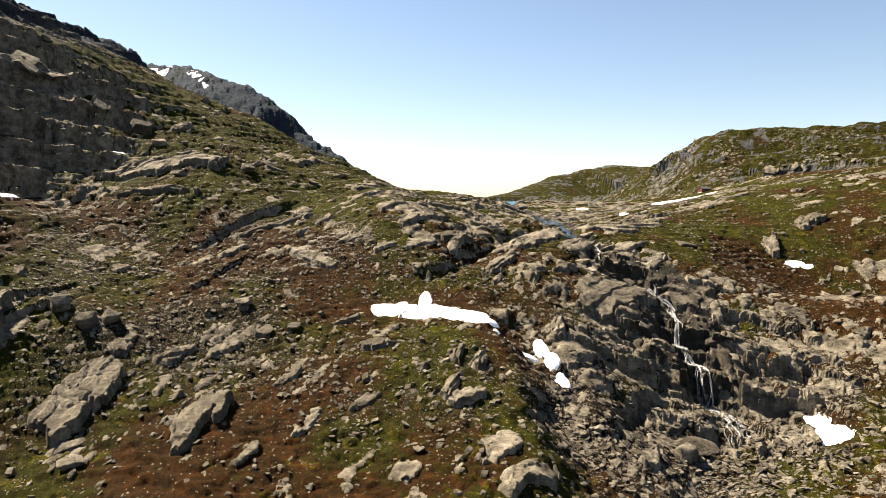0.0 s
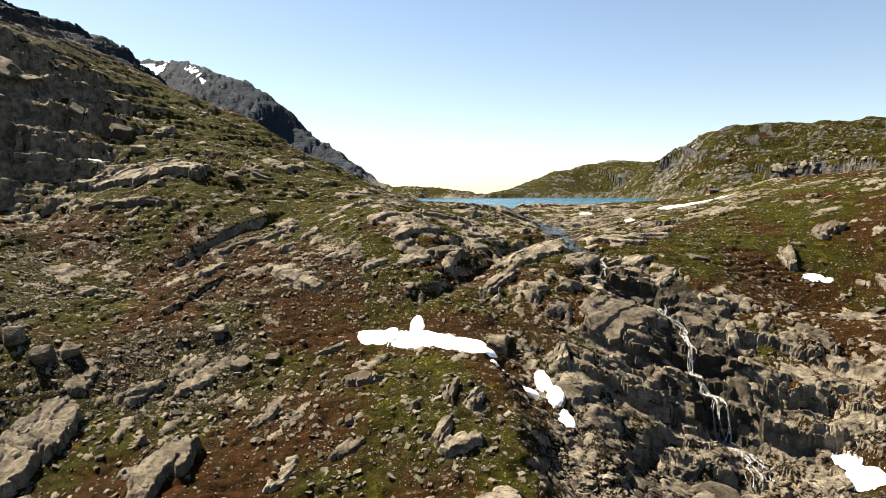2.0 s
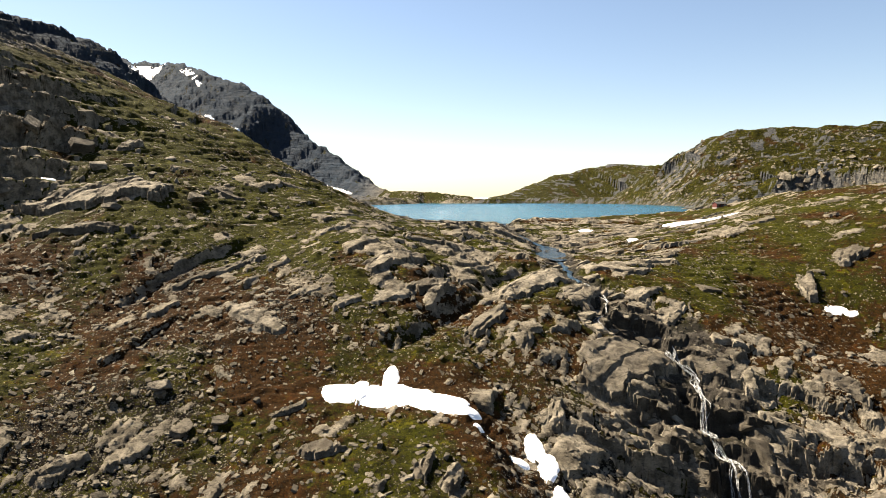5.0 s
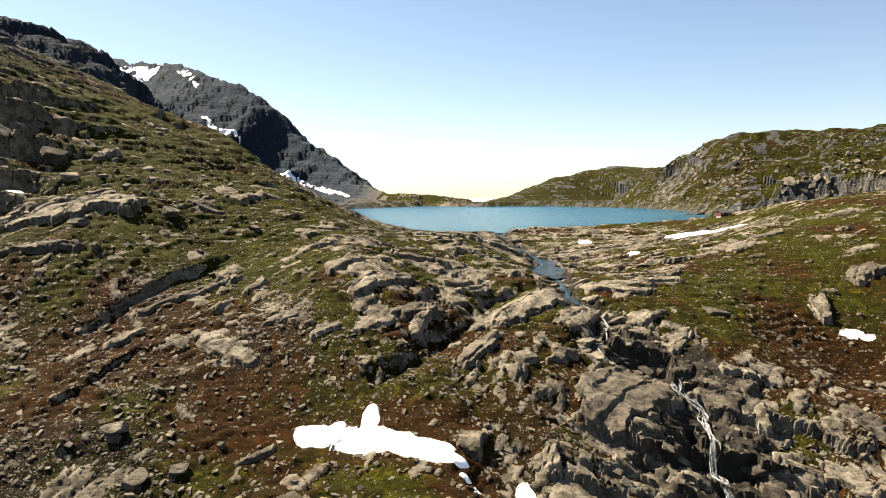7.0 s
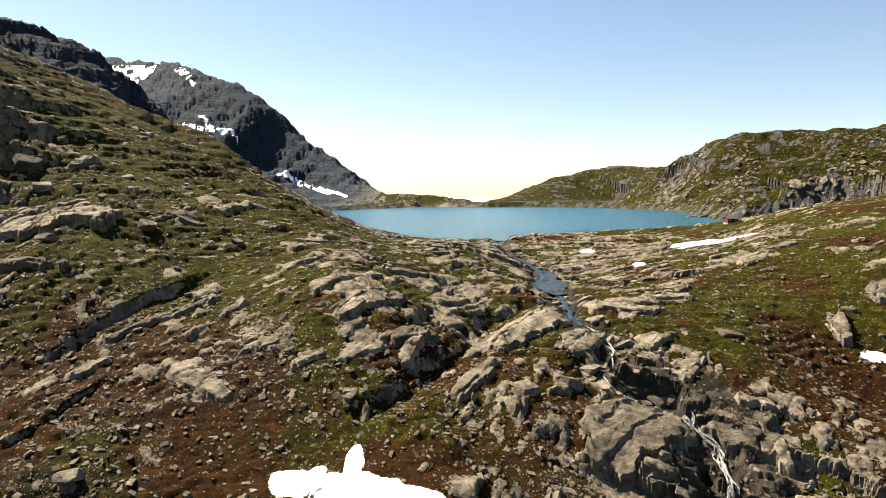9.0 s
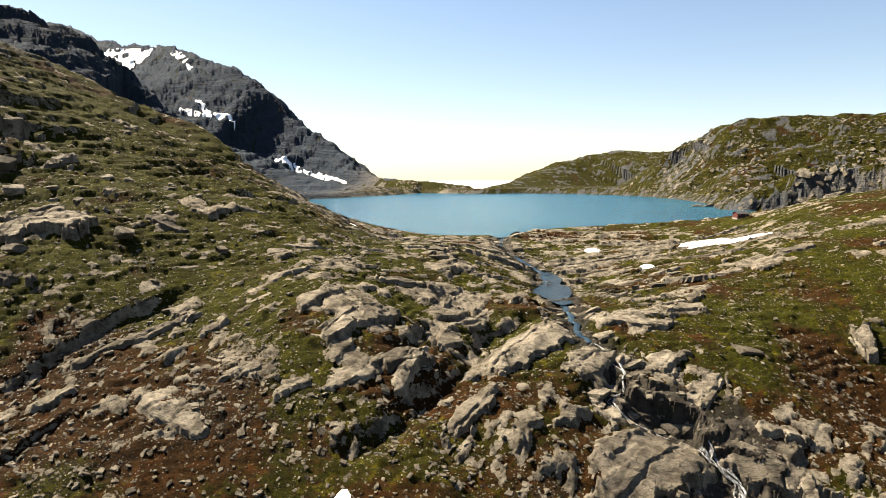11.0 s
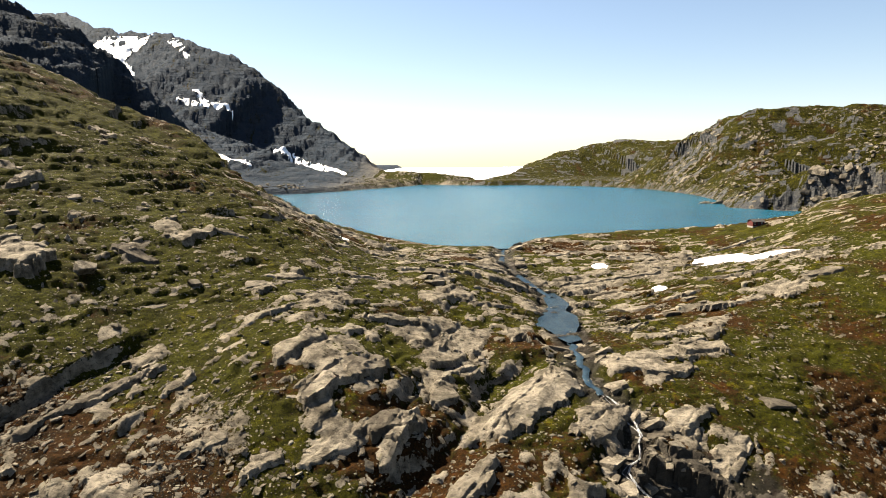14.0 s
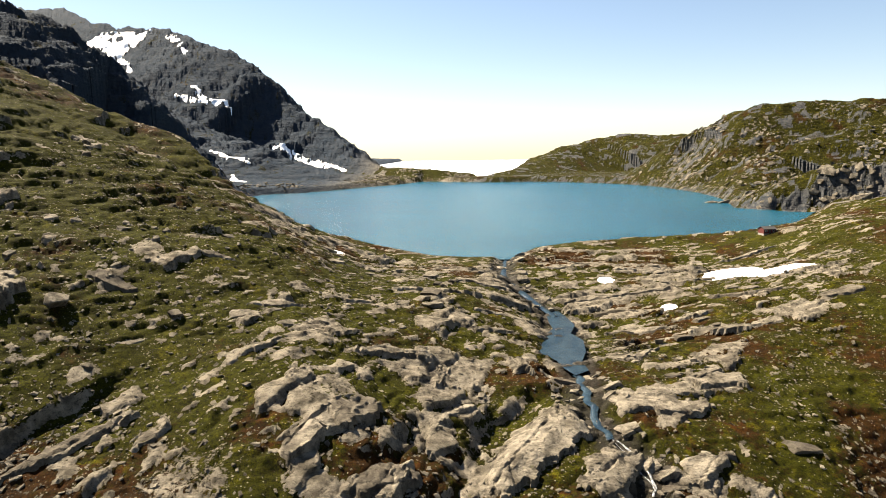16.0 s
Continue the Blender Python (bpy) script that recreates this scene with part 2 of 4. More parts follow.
def away(x, y, line):
    """Distance from a polyline of (x, y, value), and the value at the nearest place."""
    best, value = None, None
    for (ax, ay, av), (bx, by, bv) in zip(line[:-1], line[1:]):
        dx, dy = bx - ax, by - ay
        u = np.clip(((x - ax) * dx + (y - ay) * dy) / (dx * dx + dy * dy), 0, 1)
        d = np.hypot(x - ax - u * dx, y - ay - u * dy)
        val = av + u * (bv - av)
        if best is None:
            best, value = d, val
        else:
            near = d < best
            best, value = np.where(near, d, best), np.where(near, val, value)
    return best, value


SHORE = [(-14, 372), (4, 352), (24, 344), (34, 345), (46, 372), (66, 388), (92, 396), (132, 398), (160, 412), (188, 446),
         (222, 488), (246, 512), (236, 527), (222, 534), (208, 562), (224, 612), (236, 664), (244, 738), (238, 850), (208, 928),
         (162, 982), (112, 1010), (58, 1004), (-38, 1054), (-70, 958), (-100, 906), (-120, 858), (-152, 800), (-188, 772),
         (-196, 690), (-170, 590), (-128, 500), (-66, 430), (-34, 392)]


def lake_distance(x, y):
    """Metres from the lake's shore, minus inside."""
    ring = [(a, b, 0) for a, b in SHORE + SHORE[:1]]
    d, _ = away(x, y, ring)
    inside = np.zeros(np.shape(x), bool)
    for (ax, ay, _), (bx, by, _) in zip(ring[:-1], ring[1:]):
        cross = (ay > y) != (by > y)
        inside ^= cross & (x < (bx - ax) * (y - ay) / ((by - ay) or 1e-9) + ax)
    return np.where(inside, -d, d)


# ridges: crest line (x, y, height), slope of the flanks, rounding of the crest
RIDGES = [
    ([(-1300, 2100, 480), (-1005, 1850, 426), (-840, 1650, 353), (-730, 1560, 321), (-635, 1540, 311), (-573, 1480, 296), (-504, 1420, 272), (-425, 1380, 239), (-364, 1350, 207), (-330, 1340, 182), (-289, 1310, 132), (-255, 1290, 110), (-215, 1260, 91), (-186, 1220, 66), (-155, 1160, 40), (-93, 1090, 19), (-29, 1070, 17), (30, 1080, 11)], 0.8, 10),
    ([(-760, 1330, 215), (-560, 1240, 150), (-400, 1120, 92), (-280, 1050, 50), (-180, 1012, 20), (-110, 1000, 8)], 0.5, 30),
    ([(-700, 520, 250), (-420, 600, 182), (-336, 620, 157), (-321, 660, 151), (-301, 700, 129), (-278, 690, 106), (-246, 672, 77),
      (-216, 645, 54), (-176, 610, 34)], 0.85, 8),
    ([(-420, 300, 195), (-260, 340, 118), (-200, 358, 93), (-173, 365, 77), (-163, 370, 72), (-147, 370, 65), (-135, 378, 60), (-119, 376, 54), (-103, 360, 45), (-88, 343, 37), (-72, 335, 31), (-60, 328, 26)], 0.5, 8),
    ([(91, 1120, 13), (159, 1250, 29), (211, 1330, 47), (272, 1380, 65), (326, 1380, 72), (398, 1370, 72), (449, 1350, 69), (700, 1400, 90)], 0.34, 18),
    ([(314, 960, 59), (313, 900, 71), (330, 870, 83), (346, 850, 89), (371, 850, 91), (414, 850, 94), (457, 840, 96), (600, 830, 100), (900, 800, 122)], 0.66, 12),
    ([(250, 640, 12), (290, 690, 40), (390, 700, 62), (620, 650, 80)], 0.5, 16),
    ([(224, 576, 9), (238, 570, 17), (256, 556, 25), (272, 540, 30), (300, 510, 34), (340, 470, 38), (480, 420, 52), (800, 400, 80)], 0.5, 14),
    ([(190, 392, 13), (260, 420, 20), (420, 380, 34)], 0.22, 12),
]
OUTLET = [(32, 348, -0.6), (28.5, 314, -1.2), (32.6, 296, -2.8), (37.3, 283, -4.8), (41, 275.6, -6.2), (40.6, 257, -6.3), (38, 227, -6.4), (38.5, 216, -7.2), (38.2, 209, -8.0),
          (40, 201, -9.2), (42.5, 196.6, -10.6), (44.3, 190, -12.2), (42.3, 185.8, -13.4), (39.9, 182.8, -14.3), (41, 180.5, -15.2), (43.4, 179.4, -16.1), (48.5, 177.6, -17.6), (53.6, 175.3, -19.4)]
POOL = [(41, 276, -6.6), (41, 257, -6.7), (37.5, 228, -6.6)]
RAVINE = [(9, 170, -14.5), (15, 160, -19), (19, 149, -25.5), (22, 139, -30), (25, 128, -35), (26, 114, -40), (27, 98, -45), (28, 80, -50)]
CLEFT = [(-3, 161, -17), (6, 171.5, -14), (13, 183, -12), (19, 197.5, -10.5), (26.5, 213, -8), (36, 216, -7)]
FALLS = [(53.6, 175.3, -19.4), (56.5, 171.1, -22.4), (57.9, 169.8, -23.4), (56.7, 163.7, -26.2), (55.8, 156.7, -29.6), (56.7, 152.4, -32.2), (58, 148.3, -34.8), (57.3, 144.7, -37.2), (57.5, 141.5, -39.4),
         (58.9, 138.5, -41.3), (60.3, 135.2, -43.2), (59, 129.4, -45.4), (48, 114, -47.5), (40, 95, -50)]

COVE = [(228, 524, -2), (246, 512, 1), (264, 500, 5), (280, 476, 10), (300, 440, 16)]


def broad(x, y, shore=None):
    """The land without its small relief; shore: the metres from the lake, where they are known."""
    shape = np.shape(x)
    x, y = np.ravel(x).astype(float), np.ravel(y).astype(float)
    wx, wy = blend_weights(SECTION_X, x), blend_weights(SECTION_Y, y)
    near = np.einsum("ij,jk,ik->i", wy, SECTION_Z, wx)
    near = near + np.maximum(-165 - x, 0) * 0.5 + np.maximum(x - 160, 0) * 0.08 - np.maximum(75 - y, 0) * 0.3
    far = np.full(len(x), 3.0) + 9 * clouds(x, y, 160, 3, 3)
    for line, slope, crest in RIDGES:
        d, top = away(x, y, line)
        k = slope * (0.75 + 0.5 * clouds(x, y, 90, 3, 11))
        far = np.maximum(far, top - k * (np.sqrt(d * d + crest * crest) - crest))
    w = step(372, 470, y + 0.12 * np.abs(x))
    h = near * (1 - w) + far * w
    h = np.where(y > 300, np.maximum(h, np.where(x < -50, np.minimum(far, 95), -99) * step(300, 350, y) - 40 * (1 - step(300, 350, y))), h)
    h = np.where(x < -165, np.maximum(h, far), h)
    d = lake_distance(x, y) if shore is None else np.ravel(shore)
    bank = 0.1 + d * (0.32 + (0.15 + 0.8 * clouds(x, y, 40, 3, 14)) * step(420, 520, y))
    h = np.where(d < 0, np.minimum(h, np.maximum(-8, 0.4 * d)), np.where((y > 345) & (d < 60), np.minimum(h, bank), h))
    h = np.where((d > 0) & (y > 338), np.maximum(h, 0.6 * step(0, 3, d)), h)
    beyond = np.maximum(y - 1105 - 0.25 * np.abs(x) - 480 * step(-40, -130, x) - 420 * step(90, 190, x), 0)
    h = h - 0.4 * np.minimum(beyond, 1000) * step(-420, -60, x)
    for line, half, soft in ((OUTLET, 0.9, 5), (POOL, 3.2, 5), (RAVINE, 2, 10), (CLEFT, 1.3, 3.5), (FALLS, 1.6, 5), (COVE, 15, 13)):
        e, floor_z = away(x, y, line)
        h = h + (np.minimum(h, floor_z) - h) * (1 - step(half, half + soft, e + 6 * (clouds(x, y, 6, 3, 21) - 0.5)))
    return h.reshape(shape)


def zones(x, y, spots):
    """Soft ellipses (x, y, half length along x, half length along y, strength), added up."""
    total = np.zeros(np.shape(x))
    for cx, cy, rx, ry, k in spots:
        total = total + k * np.exp(-((x - cx) / rx) ** 2 - ((y - cy) / ry) ** 2)
    return total


# where bare rock, loose stones, green moss and rusty heath prevail
BARE = [(52, 160, 34, 26, 0.9), (88, 158, 10, 24, 0.45), (106, 150, 12, 16, 0.4), (116, 190, 10, 14, 0.35), (70, 300, 60, 45, 0.55), (32, 235, 26, 35, 0.25), (20, 192, 11, 12, 0.3), (33, 183, 6, 9, -0.9), (-85, 285, 45, 50, -0.25), (-150, 215, 38, 55, 0.9), (-150, 325, 50, 40, -0.3), (-20, 215, 40, 25, 0.25), (15, 238, 26, 25, 0.2), (50, 192, 9, 12, 0.4),
        (90, 205, 30, 14, -0.5), (92, 228, 22, 18, -0.45), (105, 175, 25, 18, -0.2), (-5, 105, 25, 14, -0.3), (-25, 155, 35, 10, -0.25), (-60, 255, 45, 30, -0.12), (-32, 322, 40, 20, 0.45)]
STONY = [(-75, 170, 36, 36, 0.6), (-80, 120, 40, 25, 0.45), (-30, 135, 40, 16, 0.45), (45, 128, 35, 18, 1.0), (28, 150, 12, 20, 0.8), (-20, 170, 40, 12, 0.4), (100, 195, 25, 16, 0.5),
         (52, 250, 9, 22, 0.9), (-30, 240, 40, 40, 0.25), (30, 110, 30, 20, 0.7), (-30, 158, 45, 22, 0.35), (-25, 118, 45, 20, 0.25), (95, 165, 25, 25, 0.4), (85, 140, 25, 20, 0.6)]
GREEN = [(-60, 250, 60, 45, 1.2), (-150, 320, 60, 50, 1.4), (-20, 205, 45, 25, 0.7), (92, 225, 22, 20, -0.15), (20, 260, 30, 40, 0.4), (-10, 112, 22, 16, 0.5), (-62, 148, 14, 12, 0.5), (33, 183, 8, 10, 1.0), (-15, 181, 14, 6, 0.6),
         (130, 270, 50, 50, 0.15), (-100, 160, 20, 20, 0.5), (150, 340, 60, 40, 0.6), (-25, 155, 40, 14, -0.8), (110, 180, 30, 18, -0.8), (-55, 178, 25, 16, -0.5), (95, 205, 20, 8, -0.4),
         (0, 98, 30, 8, -0.6), (90, 160, 25, 20, -0.5)]
CREVICES = [([(-68, 168, 0), (-61, 178, 1), (-55, 188, 1), (-50, 196, 0.8), (-44, 209, 0)], 0.7, 2.6),
            ([(-2, 184, 0), (3, 190, 0.8), (6, 197, 1), (8, 204, 0)], 0.8, 2.2),
            ([(32, 117, 0.5), (36, 127, 1), (44, 138, 1), (51, 140, 0)], 0.8, 2.5)]


def slabs(x, y, size, angle, long, seed):
    """Broken beds: for each place the slab's own random numbers, the nearness to its rim and the place across it."""
    c, s = math.cos(radians(angle)), math.sin(radians(angle))
    u, v = (x * c + y * s) / (size * long), (x * s - y * c) / size
    u = u + 0.55 * (grain(x, y, size * 1.1, seed + 1) - 0.5) + 0.25 * (grain(x, y, size * 0.35, seed + 3) - 0.5)
    v = v + 0.55 * (grain(x, y, size * 1.1, seed + 2) - 0.5) + 0.25 * (grain(x, y, size * 0.35, seed + 4) - 0.5)
    ui, vi = np.floor(u).astype(np.int64), np.floor(v).astype(np.int64)
    best, second = np.full(np.shape(x), 9.0), np.full(np.shape(x), 9.0)
    r1, r2, cross = np.zeros(np.shape(x)), np.zeros(np.shape(x)), np.zeros(np.shape(x))
    for du in (-1, 0, 1):
        for dv in (-1, 0, 1):
            a, b = (ui + du + 17 * seed) & 255, (vi + dv + 29 * seed) & 255
            p, q = LATTICE[a, b], LATTICE[b, (a + 91) & 255]
            eu, ev = u - (ui + du + 0.15 + 0.7 * p), v - (vi + dv + 0.15 + 0.7 * q)
            d = np.maximum(np.abs(eu), np.abs(ev)) * 0.6 + 0.4 * np.hypot(eu, ev)
            near = d < best
            second = np.where(near, best, np.minimum(second, d))
            best = np.where(near, d, best)
            r1 = np.where(near, LATTICE[(a + 53) & 255, (b + 7) & 255], r1)
            r2 = np.where(near, LATTICE[(a + 11) & 255, (b + 131) & 255], r2)
            cross = np.where(near, ev, cross)
    return r1, r2, second - best, cross


def land(x, y):
    """Height, bareness, stoniness, greenness and wetness of the ground, the last with painted shade at the falls."""
    d = lake_distance(x, y)
    h = broad(x, y, d)
    d = np.maximum(d, 0)
    dry = step(0, 9, d)
    wide = np.clip(step(360, 520, y) + step(-150, -230, x) + step(40, -80, y), 0, 1)
    fine = 1 - wide
    turn = step(10, 60, x + 0.25 * (y - 200)) * step(195, 225, y)
    gorge = np.clip(zones(x, y, [(60, 151, 26, 19, 1.6), (48, 184, 9, 9, 0.7)]), 0, 1)
    turn = np.maximum(turn, step(0.3, 0.7, gorge))
    bare = zones(x, y, BARE)
    patch = clouds(x, y, 26, 3, 90)
    # wavy beds that break off in steps
    a, _ = ledges(x, y, 58, 17, 31, 1.7, 0.07)
    b, _ = ledges(x, y, 12, 12, 47, 1.5, 0.08)
    beds = step(0.42, 0.66, patch + 0.3 * bare) * step(0.42, 0.6, clouds(x, y, 13, 3, 92) + 0.1 * bare)
    h = h + dry * fine * (0.1 + 1.5 * beds * step(0.35, 0.65, grain(x, y, 7, 93))) * (a * (1 - turn) + b * turn - 0.45)
    crag = np.clip(zones(x, y, [(-142, 225, 32, 60, 1.7), (-116, 122, 16, 26, 1.2)]), 0, 1)
    dip = 0.12 * x + 0.05 * y
    for width, gain, seed in ((19.0, 3.0, 420), (6.0, 1.2, 430)):
        a, _ = ledges(x, y, 78, width, seed, 1.6, 0.08)
        h = h + crag * gain * (a - 0.4)
    notch = 3.0 * slabs(x, y, 9.0, 78, 1.7, 452)[0]
    h = terraces(h, 10.0, 0.85 * crag, dip + 7 * clouds(x, y, 26, 3, 440) + notch, 0.66, 0.93)
    h = terraces(h, 3.0, 0.8 * crag, dip + 3 * clouds(x, y, 16, 2, 441) + 0.5 * notch, 0.7, 0.95)
    for width, gain, seed in ((7.0, 2.6, 400), (2.6, 1.0, 410)):
        a, _ = ledges(x, y, -14, width, seed, 0.9, 0.07)
        h = h + gorge * 0.5 * gain * (a - 0.45) * (0.4 + 0.9 * grain(x, y, 8, seed + 2))
    bed = 0.26 * x - 0.05 * y
    breaks = 1.8 * slabs(x, y, 6.5, -24, 1.9, 450)[0] + 0.5 * slabs(x, y, 3.0, -24, 1.8, 451)[0]
    h = terraces(h, 7.5, 0.75 * gorge, bed + 5 * clouds(x, y, 18, 2, 442) + 1.2 * breaks, 0.72, 0.94)
    h = terraces(h, 2.6, 0.85 * gorge, bed + 2.6 * clouds(x, y, 14, 2, 443) + 0.35 * breaks, 0.72, 0.95)
    h = terraces(h, 0.9, 0.55 * gorge, bed + 1.0 * clouds(x, y, 9, 2, 444), 0.6, 0.95)
    # slabs of bare rock among the plants, in three sizes
    rock = np.zeros(np.shape(x))
    cell_up, _, cell_rim, _ = slabs(x, y, 1.9, 70, 1.5, 77)
    for size, share, lift, seed in ((7.0, 0.02, 1.2, 3), (3.4, 0.03, 0.7, 5), (1.5, 0.04, 0.35, 8)):
        a = slabs(x, y, size, 57, 1.7, seed)
        b = slabs(x, y, size * 0.9, 10, 2.2, seed + 20)
        r1, r2, rim, cross = [np.where(turn > 0.5, q, p) for p, q in zip(a, b)]
        want = share + 0.45 * bare + 0.75 * (clouds(x, y, size * 4, 2, seed + 60) - 0.5)
        on = step(0.0, 0.06, want - r1)
        body = step(0.02, 0.10, rim)
        h = h - dry * fine * on * 0.12 * (1 - step(0.0, 0.07, cell_rim)) * body + dry * fine * on * body * 0.12 * (cell_up - 0.5)
        h = h + dry * fine * on * (body * lift * (0.25 + 0.75 * r2) * (0.75 + 0.7 * cross) - 0.25 * lift * (1 - body))
        rock = np.maximum(rock, on * step(0.0, 0.05, rim) * (0.75 + 0.5 * r2))
    # mountains: benches, cliffs and gullies
    side = step(-60, -160, x)
    rise = step(0, 14, d)
    c, _ = ledges(x, y, 38, 52, 120, 1.2, 0.18)
    e, _ = ledges(x, y, 20, 19, 133, 1.4, 0.16)
    h = h + wide * rise * (0.25 + 0.75 * step(4, 45, h)) * ((1 + 3 * side) * (c - 0.45) + (1.0 + 2.0 * side) * (e - 0.45) * 2 * clouds(x, y, 60, 2, 151) + 12 * (clouds(x, y, 70, 5, 150) - 0.5))
    tilt = 0.10 * x - 0.06 * y
    tall = wide * rise * (0.2 + 0.8 * step(4, 45, h))
    h = terraces(h, 17.0, 0.38 * tall * (0.5 + 0.5 * side), tilt + 26 * clouds(x, y, 90, 4, 152))
    h = terraces(h, 5.5, tall * (0.4 + 0.3 * side), tilt + 12 * clouds(x, y, 36, 4, 153))
    r1, r2, rim, cross = slabs(x, y, 14, 20, 1.8, 40)
    on = step(0.0, 0.06, -0.04 + 0.55 * side + 0.9 * (clouds(x, y, 50, 2, 155) - 0.5) - r1)
    h = h + tall * on * step(0.02, 0.12, rim) * (2.6 + 1.6 * side) * (0.3 + 0.7 * r2) * (0.75 + 0.7 * cross)
    rock = np.maximum(rock, wide * on * step(0, 0.05, rim) * (0.6 + 0.4 * r2))
    r1, r2, rim, cross = slabs(x, y, 5.0, 20, 1.8, 42)
    on = step(0.0, 0.06, 0.02 + 0.4 * side + 0.9 * (clouds(x, y, 25, 2, 156) - 0.5) - r1)
    h = h + wide * rise * on * step(0.02, 0.14, rim) * 1.1 * (0.3 + 0.7 * r2)
    rock = np.maximum(rock, wide * on * step(0, 0.05, rim) * (0.6 + 0.4 * r2))
    # hummocks and small lumps
    lumps = 1.1 * (clouds(x, y, 9, 3, 160) - 0.5) + 1.0 * (clouds(x, y, 2.6, 3, 170) - 0.5)
    h = h + dry * lumps * (1 - 0.8 * np.clip(rock, 0, 1))
    # turf steps
    calm = step(0.7, 0.3, zones(x, y, [(-3, 147.5, 15, 6, 1.0), (107, 298, 20, 10, 1.2)]))
    h = h - dry * lumps * (1 - calm) * 0.8
    turf = dry * fine * (1 - gorge) * (1 - crag) * np.clip(1 - rock, 0, 1) * calm
    flank = np.clip(zones(x, y, [(-95, 290, 55, 65, 1.6), (-150, 330, 50, 40, 1.0)]), 0, 1) * dry * (1 - crag)
    h = terraces(h, 3.4, 0.75 * flank * step(0.35, 0.6, clouds(x, y, 24, 3, 185)), 0.06 * x + 7 * clouds(x, y, 15, 4, 183))
    h = terraces(h, 1.2, 0.6 * flank, 0.06 * x + 3 * clouds(x, y, 6, 3, 184))
    h = terraces(h, 1.5, 0.55 * turf * step(0.3, 0.6, clouds(x, y, 17, 2, 180)), 3.2 * clouds(x, y, 6, 3, 181))
    h = terraces(h, 0.7, 0.5 * turf, 1.6 * clouds(x, y, 3.5, 2, 182))
    for line, half, depth in CREVICES:
        q, k = away(x, y, line)
        h = h - depth * k * (1 - step(half, half + 1.6, q + 2.4 * (clouds(x, y, 4, 3, 200) - 0.5)))
    rock = 0.62 * rock + 0.5 * (clouds(x, y, 5, 4, 210) - 0.5) + 0.22 * bare + 0.42 * side * wide + 0.3 * (1 - step(2, 12, d)) * step(330, 345, y)
    stony = zones(x, y, STONY) * 0.6 + 0.9 * (clouds(x, y, 14, 4, 220) - 0.45) - 0.06
    green = 0.37 + zones(x, y, GREEN) * 0.45 + 2.2 * (clouds(x, y, 15, 4, 230) - 0.5) + 0.35 * wide + 0.22 * step(190, 220, y)
    wet_shade = np.zeros(np.shape(x))
    # wider reach at the falls: colours the shaded cliff faces dark too
    for line, reach in ((OUTLET, 2.0), (FALLS[:6], 10.0)):
        q, _ = away(x, y, line)
        wet_shade = np.maximum(wet_shade, 1 - step(reach, reach + 5, q + 4 * (grain(x, y, 3, 240) - 0.5)))
    return h, rock, np.clip(stony * (1 - 0.6 * wide), 0, 1), np.clip(green, 0, 1), wet_shade

# ---------------------------------------------------------------- building
def mesh_of(name, verts, faces, material, smooth=False, fields=None):
    """A mesh object from arrays: verts n x 3, faces m x 3 or m x 4."""
    me = bpy.data.meshes.new(name)
    verts, faces = np.asarray(verts, np.float32), np.asarray(faces, np.int32)
    k = faces.shape[1]
    me.vertices.add(len(verts))
    me.vertices.foreach_set("co", verts.ravel())
    me.loops.add(faces.size)
    me.loops.foreach_set("vertex_index", faces.ravel())
    me.polygons.add(len(faces))
    me.polygons.foreach_set("loop_start", np.arange(0, faces.size, k, dtype=np.int32))
    me.polygons.foreach_set("use_smooth", np.full(len(faces), smooth) if isinstance(smooth, bool) else smooth)
    for key, values in (fields or {}).items():
        me.attributes.new(key, "FLOAT", "POINT").data.foreach_set("value", np.asarray(values, np.float32).ravel())
    me.materials.append(material)
    me.update(calc_edges=True)
    return new(name, me)


def quads(rows, cols):
    i = np.arange((rows - 1) * cols).reshape(rows - 1, cols)[:, :-1].ravel()
    return np.stack((i, i + 1, i + cols + 1, i + cols), 1)


def spread(stops):
    """Places along one axis: (from, to, spacing at both ends) one after the other."""
    out = []
    for a, b, s0, s1 in stops:
        p = a
        while p < b:
            out.append(p)
            p += s0 + (s1 - s0) * (p - a) / (b - a)
    out.append(stops[-1][1])
    return np.array(out)


GU = spread([(-9.0, -1.6, 2.2, 0.2), (-1.6, -0.80, 0.04, 0.0024), (-0.80, -0.5, 0.0024, 0.0016), (-0.5, 0.53, 0.0016, 0.0016), (0.53, 0.76, 0.0016, 0.004), (0.76, 1.6, 0.004, 0.04), (1.6, 9.0, 0.2, 2.2)])
GY = spread([(-1500, 40, 200, 8), (40, 88, 5, 0.5), (88, 215, 0.43, 0.43), (215, 320, 0.45, 0.68), (320, 430, 0.75, 1.6), (430, 1110, 1.9, 4.6), (1110, 1600, 5, 11), (1600, 4800, 40, 350)])
APEX = -70.0


